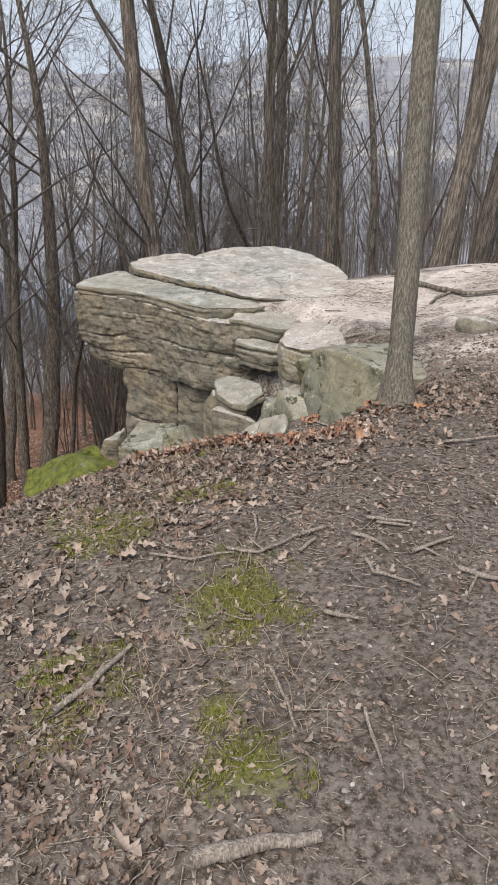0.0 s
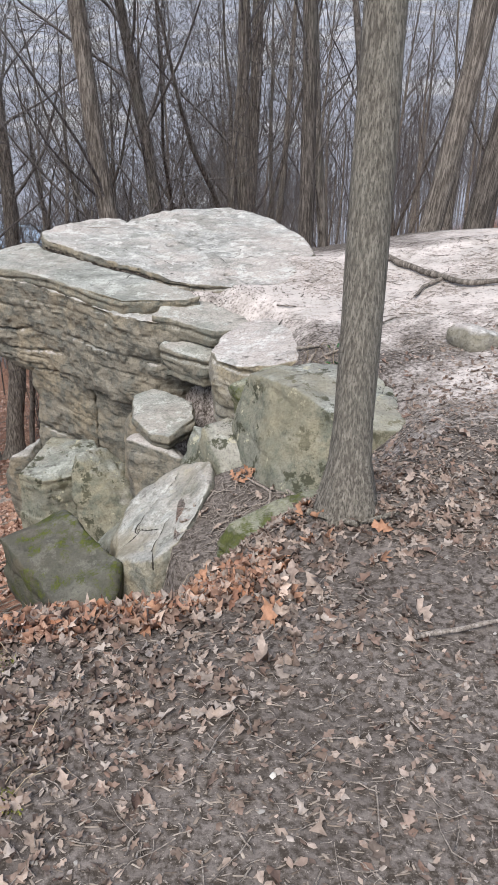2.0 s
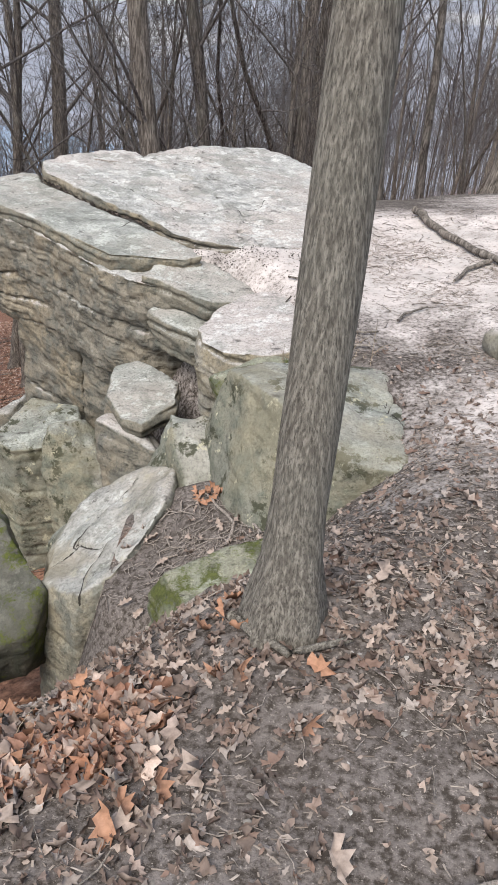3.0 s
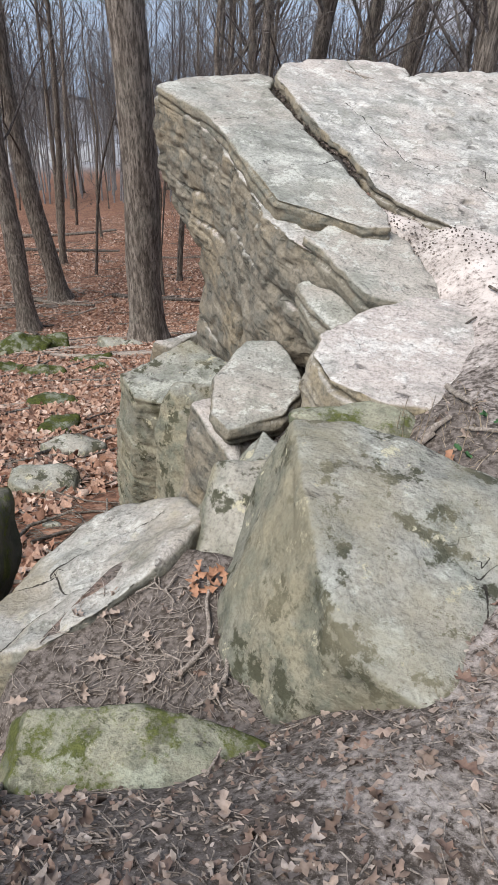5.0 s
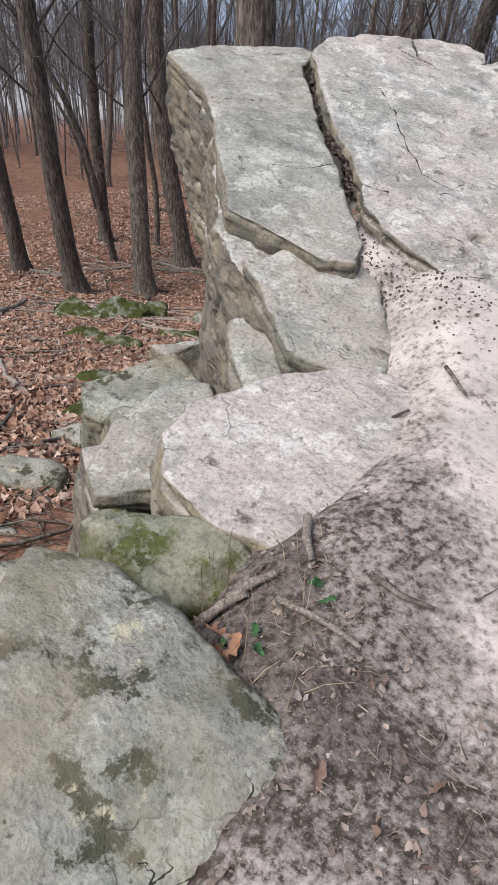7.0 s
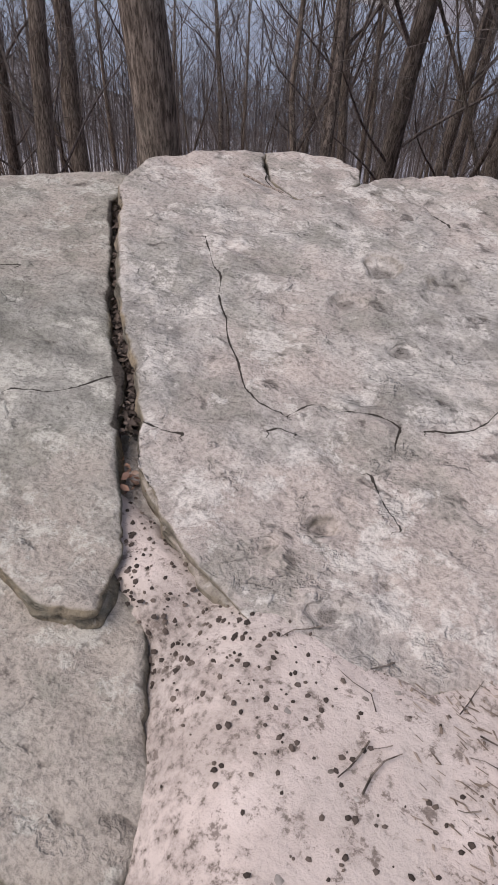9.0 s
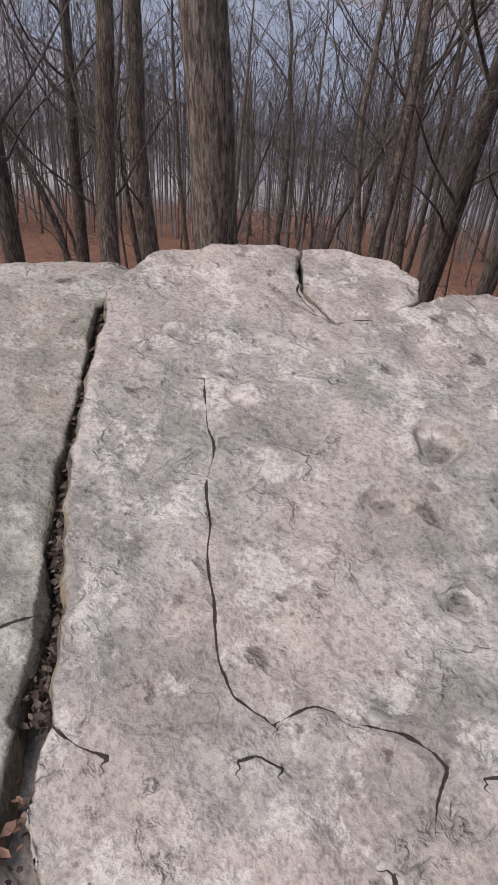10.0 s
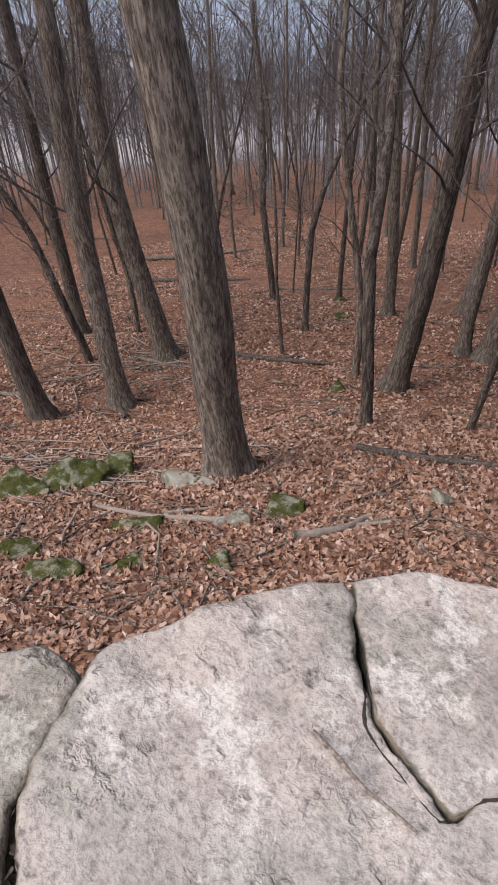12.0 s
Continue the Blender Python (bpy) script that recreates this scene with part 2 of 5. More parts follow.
    bump(n, l, b, relief, 0.85, 0.034)
    return m


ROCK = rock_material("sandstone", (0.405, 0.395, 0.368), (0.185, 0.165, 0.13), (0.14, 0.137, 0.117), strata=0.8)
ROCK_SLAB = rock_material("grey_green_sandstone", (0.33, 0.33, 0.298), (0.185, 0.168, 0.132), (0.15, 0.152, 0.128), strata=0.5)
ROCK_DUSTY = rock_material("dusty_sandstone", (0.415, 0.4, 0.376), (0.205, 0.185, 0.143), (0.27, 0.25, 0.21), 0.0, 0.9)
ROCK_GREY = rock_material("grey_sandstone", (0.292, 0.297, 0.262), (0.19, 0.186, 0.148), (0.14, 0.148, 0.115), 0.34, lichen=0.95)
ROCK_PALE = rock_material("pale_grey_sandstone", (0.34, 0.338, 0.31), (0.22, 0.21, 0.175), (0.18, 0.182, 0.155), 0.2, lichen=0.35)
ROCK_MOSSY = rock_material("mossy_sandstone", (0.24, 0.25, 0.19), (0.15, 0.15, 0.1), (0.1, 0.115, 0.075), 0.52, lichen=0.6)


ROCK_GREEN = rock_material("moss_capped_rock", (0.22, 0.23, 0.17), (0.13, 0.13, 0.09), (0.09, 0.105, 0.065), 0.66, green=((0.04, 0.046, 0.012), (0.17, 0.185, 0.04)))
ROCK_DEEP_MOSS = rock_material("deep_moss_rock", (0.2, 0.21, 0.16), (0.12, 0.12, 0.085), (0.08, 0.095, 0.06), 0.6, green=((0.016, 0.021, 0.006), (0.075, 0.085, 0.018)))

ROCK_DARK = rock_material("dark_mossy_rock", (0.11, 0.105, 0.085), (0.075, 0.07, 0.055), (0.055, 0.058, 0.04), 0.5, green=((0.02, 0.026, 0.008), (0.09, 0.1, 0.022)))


def ground_material():
    m, n, l, b = material("forest_soil", 0.95, 0.15)
    v = coords(n, l)
    big, mid, fine, grit = tex(n, l, v, 1.3), tex(n, l, v, 7.0), tex(n, l, v, 45.0, 5.0, 0.7), tex(n, l, v, 140.0, 3.0, 0.7)
    soil = mix(n, l, ramp(n, l, mid, (0.35, 0.0), (0.65, 1.0)), (0.096, 0.08, 0.071), (0.2, 0.171, 0.153))
    soil = mix(n, l, ramp(n, l, big, (0.42, 0.0), (0.6, 1.0)), soil, (0.176, 0.151, 0.137))
    soil = mix(n, l, ramp(n, l, fine, (0.4, 0.0), (0.58, 1.0)), tuple(c * 0.5 for c in (0.1, 0.08, 0.065)), soil)
    soil = mix(n, l, ramp(n, l, grit, (0.6, 0.0), (0.68, 0.7)), soil, (0.36, 0.31, 0.27))
    sand = mix(n, l, ramp(n, l, mid, (0.35, 0.0), (0.65, 1.0)), (0.47, 0.408, 0.375), (0.61, 0.543, 0.505))
    sand = mix(n, l, ramp(n, l, fine, (0.33, 0.0), (0.43, 1.0)), (0.18, 0.15, 0.125), sand)
    sand = mix(n, l, ramp(n, l, tex(n, l, v, 3.1), (0.45, 0.0), (0.62, 0.7)), sand, (0.44, 0.4, 0.37))
    sand = mix(n, l, ramp(n, l, tex(n, l, v, 5.0, 8.0, 0.7), (0.5, 0.0), (0.6, 0.6)), sand, (0.34, 0.3, 0.27))
    sand = mix(n, l, ramp(n, l, tex(n, l, v, 20.0, 7.0, 0.75), (0.57, 0.0), (0.62, 0.75)), sand, (0.13, 0.105, 0.09))
    litter = mix(n, l, ramp(n, l, tex(n, l, v, 16.0, 6.0, 0.75), (0.38, 0.0), (0.62, 1.0)), (0.06, 0.028, 0.018), (0.36, 0.19, 0.125))
    litter = mix(n, l, ramp(n, l, tex(n, l, v, 1.6, 8.0, 0.7), (0.46, 0.0), (0.62, 0.6)), litter, (0.085, 0.05, 0.038))
    litter = mix(n, l, ramp(n, l, tex(n, l, v, 5.0, 7.0, 0.75), (0.56, 0.0), (0.64, 0.7)), litter, (0.42, 0.27, 0.2))
    # distant woods and fields, with blue-grey haze put into their colour
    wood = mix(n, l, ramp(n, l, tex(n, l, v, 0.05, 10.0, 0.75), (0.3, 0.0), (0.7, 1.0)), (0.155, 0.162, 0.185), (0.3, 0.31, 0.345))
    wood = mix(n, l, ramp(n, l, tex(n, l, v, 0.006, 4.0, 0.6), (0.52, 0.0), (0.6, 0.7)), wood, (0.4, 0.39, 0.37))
    moss = mix(n, l, fine, (0.045, 0.05, 0.012), (0.2, 0.215, 0.045))
    speck = calc(n, l, "ADD", calc(n, l, "MULTIPLY", calc(n, l, "SUBTRACT", mid, 0.5), 0.6), calc(n, l, "MULTIPLY", calc(n, l, "SUBTRACT", fine, 0.5), 0.8))

    def zone(name):
        return ramp(n, l, calc(n, l, "ADD", attribute(n, name), speck), (0.3, 0.0), (0.7, 1.0))
    col = mix(n, l, zone("litter"), soil, litter)
    col = mix(n, l, zone("sand"), col, sand)
    col = mix(n, l, zone("moss"), col, moss)
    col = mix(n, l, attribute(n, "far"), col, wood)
    l.new(col, b.inputs["Base Color"])
    bump(n, l, b, calc(n, l, "ADD", fine, calc(n, l, "ADD", mid, calc(n, l, "MULTIPLY", grit, 0.2))), 0.45, 0.02)
    return m


def bark_material(name, dark, light, ridge=30.0, stretch=0.12):
    m, n, l, b = material(name, 0.9, 0.15)
    v = local_coords(n, l, (1.0, 1.0, stretch))
    fine, plate = tex(n, l, v, ridge * 2.2, 5.0, 0.7), tex(n, l, v, ridge, 3.0)
    patch = tex(n, l, coords(n, l), 1.7, 4.0)
    col = mix(n, l, ramp(n, l, plate, (0.38, 0.0), (0.62, 1.0)), dark, light)
    col = mix(n, l, ramp(n, l, fine, (0.36, 0.0), (0.55, 1.0)), tuple(c * 0.5 for c in dark), col)
    col = mix(n, l, ramp(n, l, patch, (0.5, 0.0), (0.7, 0.22)), col, (0.2, 0.2, 0.165))
    l.new(col, b.inputs["Base Color"])
    bump(n, l, b, calc(n, l, "ADD", plate, fine), 0.7, 0.016)
    return m


BARK_PALE = bark_material("pale_bark", (0.135, 0.118, 0.098), (0.3, 0.27, 0.226), 95.0, 0.17)
BARK = bark_material("grey_bark", (0.1, 0.083, 0.07), (0.29, 0.25, 0.215), 26.0)
BARK_DARK = bark_material("dark_bark", (0.065, 0.054, 0.047), (0.19, 0.163, 0.143), 26.0)
BARK_RED = bark_material("brown_bark", (0.09, 0.055, 0.04), (0.25, 0.16, 0.115), 20.0)
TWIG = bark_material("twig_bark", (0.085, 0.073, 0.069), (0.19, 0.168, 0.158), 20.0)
# twig bark for distant trees, lightened and cooled to stand for haze
HAZED_TWIG = bark_material("hazed_twig_bark", (0.11, 0.102, 0.105), (0.235, 0.222, 0.23), 20.0)
DEADWOOD = bark_material("dead_wood", (0.28, 0.235, 0.2), (0.47, 0.405, 0.355), 90.0)


def leaf_material(name, *colours):
    m, n, l, b = material(name, 0.75, 0.25)
    r = island(n)
    stops = [((k + 0.5) / len(colours), c) for k, c in enumerate(colours)]
    col = ramp(n, l, r, *stops)
    col = mix(n, l, ramp(n, l, tex(n, l, coords(n, l), 60.0), (0.35, 0.0), (0.65, 1.0)), mix(n, l, 1.0, col, (0.62, 0.6, 0.58), "MULTIPLY"), col)
    l.new(col, b.inputs["Base Color"])
    return m


LEAF_RED = leaf_material("russet_leaves", (0.165, 0.082, 0.056), (0.34, 0.188, 0.127), (0.49, 0.325, 0.245), (0.26, 0.13, 0.083), (0.61, 0.475, 0.4), (0.205, 0.118, 0.09), (0.41, 0.262, 0.197))
LEAF_GREY = leaf_material("faded_leaves", (0.15, 0.108, 0.088), (0.31, 0.245, 0.205), (0.43, 0.345, 0.295), (0.2, 0.13, 0.102), (0.27, 0.2, 0.165), (0.1, 0.075, 0.062), (0.38, 0.325, 0.29))
LEAF_ORANGE = leaf_material("orange_leaves", (0.3, 0.135, 0.075), (0.4, 0.22, 0.14), (0.22, 0.1, 0.065), (0.46, 0.3, 0.22), (0.34, 0.19, 0.135))
CHIPS = leaf_material("bark_chips", (0.3, 0.25, 0.21), (0.12, 0.09, 0.07), (0.42, 0.36, 0.31), (0.2, 0.16, 0.13))
MOSS_TUFT = leaf_material("moss", (0.07, 0.075, 0.015), (0.17, 0.18, 0.035), (0.25, 0.25, 0.06), (0.11, 0.12, 0.025))
PEBBLE = leaf_material("pebbles", (0.3, 0.28, 0.26), (0.55, 0.52, 0.48), (0.2, 0.18, 0.16))


def water_material():
    m, n, l, b = material("lake_water", 0.12, 0.5)
    b.inputs["Base Color"].default_value = (0.2, 0.26, 0.34, 1)
    bump(n, l, b, tex(n, l, coords(n, l), 0.4), 0.2, 0.3)
    return m


# ---- building helpers ----
def mesh_object(name, verts, faces, mat, parent=None, label="", smooth_shade=True):
    me = bpy.data.meshes.new(name)
    me.from_pydata([tuple(v) for v in verts], [], [tuple(f) for f in faces])
    me.materials.append(mat)
    if smooth_shade:
        me.polygons.foreach_set("use_smooth", [True] * len(me.polygons))
    me.update()
    ob = new(name, me)
    if parent is not None:
        ob.parent = parent
    if label:
        tagged(ob, label)
    return ob


def polyline_distance(x, y, line):
    best = np.full(len(x), 1e9)
    for (ax, ay), (bx, by) in zip(line, line[1:]):
        ux, uy = bx - ax, by - ay
        t = np.clip(((x - ax) * ux + (y - ay) * uy) / (ux * ux + uy * uy + 1e-12), 0, 1)
        best = np.minimum(best, np.hypot(x - ax - t * ux, y - ay - t * uy))
    return best


def plane(a, bx=0.0, by=0.0, x0=0.0, y0=0.0):
    return lambda x, y: a + bx * (x - x0) + by * (y - y0)


def ring(outline, z, centre=None, scale=1.0):
    """A closed ring at height z (a number or a plane), drawn in towards centre by scale."""
    out = []
    for x, y in outline:
        if centre is not None:
            x, y = centre[0] + (x - centre[0]) * scale, centre[1] + (y - centre[1]) * scale
        out.append((x, y, z(x, y) if callable(z) else z))
    return out


def polyline_side(x, y, line):
    """+1 or -1 for the side of the line's nearest stretch; +1 past its ends."""
    best, out = np.full(len(x), 1e9), np.ones(len(x))
    for i, ((ax, ay), (bx, by)) in enumerate(zip(line, line[1:])):
        ux, uy = bx - ax, by - ay
        t = ((x - ax) * ux + (y - ay) * uy) / (ux * ux + uy * uy)
        c = np.clip(t, 0, 1)
        d = np.hypot(x - ax - c * ux, y - ay - c * uy)
        side = np.where(ux * (y - ay) - uy * (x - ax) >= 0, 1.0, -1.0)
        if i == 0:
            side = np.where(t < 0, 1.0, side)
        if i == len(line) - 2:
            side = np.where(t > 1, 1.0, side)
        out = np.where(d < best, side, out)
        best = np.minimum(d, best)
    return out


def rock(name, rings, mat, label, voxel=0.02, bed=0.03, lump=0.025, grain=0.006, cracks=(), pits=(), seed=0.0, category="rock", round_off=2, layer_height=0.1):
    """A stone: rings from bottom to top, skinned, closed, made even, then weathered along its bedding."""
    bm = rings
    if isinstance(rings, list):
        bm = bmesh.new()
        rows = [[bm.verts.new(p) for p in r] for r in rings]
        k = len(rows[0])
        for a, b in zip(rows, rows[1:]):
            for i in range(k):
                bm.faces.new((a[i], a[(i + 1) % k], b[(i + 1) % k], b[i]))
        bm.faces.new(rows[-1])
        bm.faces.new(rows[0][::-1])
    bmesh.ops.triangulate(bm, faces=bm.faces[:])
    bmesh.ops.recalc_face_normals(bm, faces=bm.faces[:])
    raw = bpy.data.meshes.new(name)
    bm.to_mesh(raw)
    bm.free()
    tmp = new("tmp", raw)
    mod = tmp.modifiers.new("even", "REMESH")
    mod.mode, mod.voxel_size = "VOXEL", voxel
    if round_off:
        sm = tmp.modifiers.new("worn", "SMOOTH")
        sm.iterations, sm.factor = round_off, 0.5
    dg = bpy.context.evaluated_depsgraph_get()
    me = bpy.data.meshes.new_from_object(tmp.evaluated_get(dg))
    bpy.data.objects.remove(tmp)
    bpy.data.meshes.remove(raw)
    n = len(me.vertices)
    p, nr = np.empty(n * 3), np.empty(n * 3)
    me.vertices.foreach_get("co", p)
    me.vertices.foreach_get("normal", nr)
    p, nr = p.reshape(-1, 3), nr.reshape(-1, 3)
    q = p + seed * 3.17
    side = 1 - np.abs(nr[:, 2])
    warp = q + 0.12 * np.stack([fbm(q, 0.5, 2), fbm(q + 9, 0.5, 2), 0.5 * fbm(q + 5, 0.6, 2)], 1)
    d = bed * side ** 0.7 * (0.6 * vnoise(q * (2.0, 2.0, 4.5) + 8) + 0.3 * vnoise(warp * (6.0, 6.0, 16.0)) + 0.45 * vnoise(warp * (17.0, 17.0, 20.0)) + 0.5 * (0.5 - np.abs(fbm(q + 31, 0.11, 3)) * 2.2))
    for height, width, share, depth in ((layer_height, 0.011, -0.1, 1.9), (layer_height * 0.37, 0.008, 0.15, 0.9)):
        level = warp[:, 2] / height + 0.5 * vnoise(q * 0.9 + 11 + height)
        k = np.floor(level + 0.5)
        gapped = smooth(share, share + 0.3, vnoise(np.stack([q[:, 0] * 1.7, q[:, 1] * 1.7, k * 7.7], 1)))
        d -= side ** 0.7 * bed * depth * np.exp(-(np.abs(level - k) * height / width) ** 2) * gapped
    k = np.floor(warp[:, 2] / layer_height)
    block = np.abs(vnoise(np.stack([warp[:, 0] * 2.6, warp[:, 1] * 2.6, k * 0.73 + 3], 1)))
    d -= side ** 0.7 * bed * np.exp(-(block / 0.03) ** 2) * smooth(0.0, 0.4, vnoise(q * 1.3 + 50))
    d += lump * fbm(q, 0.45, 3) + 1.5 * grain * fbm(q + 3, 0.07, 3) + 0.35 * lump * fbm(q + 6, 0.14, 2)
    # the first mask marks the wide gap and pits, where shade is painted in
    recess_shade, crack, crack_near = np.zeros(n), np.full(n, 9.0), np.zeros(n)
    for line, width, depth in cracks:
        w = polyline_distance(p[:, 0] + 0.03 * fbm(q, 0.16, 2), p[:, 1] + 0.03 * fbm(q + 7, 0.16, 2), line)
        d -= (depth if width > 0.012 else 0.25 * depth) * np.exp(-(w / width) ** 2) * (nr[:, 2] > 0.3)
        if width > 0.012:
            recess_shade = np.maximum(recess_shade, np.exp(-(w / (1.2 * width)) ** 2) * (nr[:, 2] > 0.3))
        else:
            nearer = w < np.abs(crack)
            sign = polyline_side(p[:, 0] + 0.03 * fbm(q, 0.16, 2), p[:, 1] + 0.03 * fbm(q + 7, 0.16, 2), line)
            crack = np.where(nearer, w * sign, crack)
            crack_near = np.maximum(crack_near, np.exp(-(w / 0.03) ** 2) * (nr[:, 2] > 0.3))
    for x, y, r, depth in pits:
        w = np.hypot(p[:, 0] - x, p[:, 1] - y) / r + 1.1 * fbm(q, 0.07, 3)
        d += (0.2 * depth * np.exp(-((w - 1.35) / 0.28) ** 2) - 0.55 * depth * np.exp(-np.clip(w, 0, 9) ** 4)) * (nr[:, 2] > 0.3)
        recess_shade = np.maximum(recess_shade, 0.46 * np.exp(-np.clip(w * 1.5, 0, 9) ** 4) * (nr[:, 2] > 0.3))
    p += nr * d[:, None]
    me.vertices.foreach_set("co", p.ravel())
    for key, val in (("recess_shade", recess_shade), ("crack", crack), ("crack_near", crack_near)):
        me.attributes.new(key, "FLOAT", "POINT").data.foreach_set("value", val.astype(np.float32))
    me.materials.clear()
    me.materials.append(mat)
    me.polygons.foreach_set("use_smooth", [True] * len(me.polygons))
    me.update()
    return tagged(new(name, me), label, category)


def boulder(name, x, y, z, sx, sy, sz, turn, mat, label, seed, tilt=(0, 0), voxel=0.018, bed=0.007, lump=0.055, group="", points=13):
    """An angular loose stone: the hull of a few points, weathered."""
    rnd = random.Random(seed)
    bm = bmesh.new()
    m = pose(x, y, z, tilt[0], tilt[1], turn)
    for i in range(points):
        v = Vector((rnd.gauss(0, 1), rnd.gauss(0, 1), rnd.gauss(0, 1))).normalized()
        v = Vector([max(-0.72, min(0.72, c * rnd.uniform(0.9, 1.25))) / 0.72 for c in v])
        bm.verts.new(m @ Vector((v[0] * sx, v[1] * sy, v[2] * sz)))
    for cx, cy in ((-0.8, -0.8), (0.8, -0.7), (-0.75, 0.8), (0.7, 0.85)):
        bm.verts.new(m @ Vector((cx * sx, cy * sy, -sz * 1.1)))
    bmesh.ops.convex_hull(bm, input=bm.verts[:])
    bmesh.ops.delete(bm, geom=[v for v in bm.verts if not v.link_faces], context="VERTS")
    ob = rock(name, bm, mat, label, voxel, bed, lump, 0.006, seed=seed, round_off=1)
    return tagged(ob, group=group) if group else ob


def tubes(paths, sides_of):
    """Verts and faces of tapered tubes along paths of (points, radii)."""
    verts, faces = [], []
    for pts, rad in paths:
        pts = np.asarray(pts, float)
        k = sides_of(rad[0])
        tang = np.gradient(pts, axis=0)
        tang /= np.linalg.norm(tang, axis=1, keepdims=True) + 1e-9
        ref = np.array([1.0, 0, 0]) if abs(tang[0][0]) < 0.8 else np.array([0, 1.0, 0])
        u = np.cross(tang, ref)
        u /= np.linalg.norm(u, axis=1, keepdims=True) + 1e-9
        w = np.cross(tang, u)
        a = np.arange(k) / k * 2 * math.pi
        base = len(verts)
        for i in range(len(pts)):
            verts.extend(pts[i] + rad[i] * (np.cos(a)[:, None] * u[i] + np.sin(a)[:, None] * w[i]))
        for i in range(len(pts) - 1):
            for j in range(k):
                o = base + i * k
                faces.append((o + j, o + (j + 1) % k, o + k + (j + 1) % k, o + k + j))
        faces.append(tuple(range(base, base + k)))
        faces.append(tuple(range(base + len(pts) * k - 1, base + (len(pts) - 1) * k - 1, -1)))
    return verts, faces


def scatter(name, shape, where, mats_rot, scales, mat, label, category, parent=None):
    """Many small pieces of one shape (verts, faces), joined into one mesh of kind stuff."""
    sv, sf = np.asarray(shape[0], float), shape[1]
    n, k = len(where), len(sv)
    v = np.einsum("nij,kj->nki", mats_rot, sv) * np.asarray(scales).reshape(n, 1, -1) + np.asarray(where)[:, None, :]
    faces = [tuple(i + o for i in f) for o in range(0, n * k, k) for f in sf]
    ob = mesh_object(name, v.reshape(-1, 3), faces, mat)
    return tagged(ob, label, category, kind="stuff")


def spin(n, rs, tilt):
    """n turn matrices: any heading, tipped by up to tilt radians."""
    a, b, c = rs.rand(n) * 2 * math.pi, (rs.rand(n) * 2 - 1) * tilt, (rs.rand(n) * 2 - 1) * tilt
    ca, sa, cb, sb, cc, sc = np.cos(a), np.sin(a), np.cos(b), np.sin(b), np.cos(c), np.sin(c)
    z, o = np.zeros(n), np.ones(n)
    rz = np.stack([ca, -sa, z, sa, ca, z, z, z, o], 1).reshape(n, 3, 3)
    rx = np.stack([o, z, z, z, cb, -sb, z, sb, cb], 1).reshape(n, 3, 3)
    ry = np.stack([cc, z, sc, z, o, z, -sc, z, cc], 1).reshape(n, 3, 3)
    return rx @ ry @ rz


# ---- ground: one sheet to the horizon ----
def steps(lo, hi, fine, far):
    core = list(np.arange(lo, hi, fine))
    up, s = [hi], fine
    while up[-1] < far:
        s = min(s * 1.13, 250)
        up.append(up[-1] + s)
    down, s = [lo - fine], fine
    while down[-1] > -far:
        s = min(s * 1.13, 250)
        down.append(down[-1] - s)
    return np.array(down[::-1] + core + up)


def blob(x, y, cx, cy, r, ry=None):
    return np.clip(1.15 - np.hypot((x - cx) / r, (y - cy) / (ry or r)), 0, 1)


def build_ground():
    xs, ys = steps(-1.6, 2.8, 0.035, 4200), steps(0.4, 8.2, 0.035, 4200)
    X, Y = np.meshgrid(xs, ys)
    Z = ground_z(X, Y)
    nx, ny = len(xs), len(ys)
    idx = np.arange(nx * ny).reshape(ny, nx)
    faces = np.stack([idx[:-1, :-1], idx[:-1, 1:], idx[1:, 1:], idx[1:, :-1]], -1).reshape(-1, 4)
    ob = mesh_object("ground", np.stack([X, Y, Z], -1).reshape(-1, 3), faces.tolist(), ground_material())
    x, y = X.ravel(), Y.ravel()
    d = brink_distance(x, y)
    v = downhill(x, y)
    sand = np.maximum.reduce([blob(x, y, 1.2, 7.7, 1.7, 1.75), blob(x, y, 1.9, 7.2, 1.5, 1.2), 0.62 * blob(x, y, 1.95, 6.4, 0.9, 0.9), blob(x, y, 1.3, 6.95, 0.85, 0.7), 0.55 * blob(x, y, 1.35, 6.3, 0.55, 0.55), 0.4 * blob(x, y, 1.3, 4.8, 0.6, 0.6), 0.68 * blob(x, y, 1.75, 5.3, 0.8, 1.0), blob(x, y, 0.05, 7.48, 0.45, 0.25), blob(x, y, 2.8, 8.0, 1.6, 1.2), blob(x, y, 3.5, 9.5, 2.0, 1.5)])
    litter = smooth(0.9, 1.9, -d) * smooth(150, 90, v)
    moss = np.maximum.reduce([0.62 * blob(x, y, cx, cy, r, q) for cx, cy, r, q in (
        (-0.04, 2.0, 0.26, 0.28), (-0.55, 2.55, 0.22, 0.25), (-0.5, 1.62, 0.2, 0.3), (-0.08, 1.5, 0.12, 0.12), (-0.18, 2.75, 0.22, 0.12), (-0.3, 3.35, 0.3, 0.2), (-0.75, 2.7, 0.2, 0.3), (0.0, 1.3, 0.2, 0.15),
        (1.55, 3.2, 0.22, 0.2), (-5.0, 9.8, 0.5, 0.4), (-4.3, 9.1, 0.4, 0.3), (-5.9, 11.2, 0.6, 0.4))])
    # grows with distance and brings in the hazed ground colour
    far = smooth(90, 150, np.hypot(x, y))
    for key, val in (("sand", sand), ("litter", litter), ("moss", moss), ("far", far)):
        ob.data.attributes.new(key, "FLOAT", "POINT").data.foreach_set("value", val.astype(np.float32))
    return tagged(ob, "bare brown trail soil, pale sand and russet leaf-covered hillside", "ground", kind="structure")


build_ground()

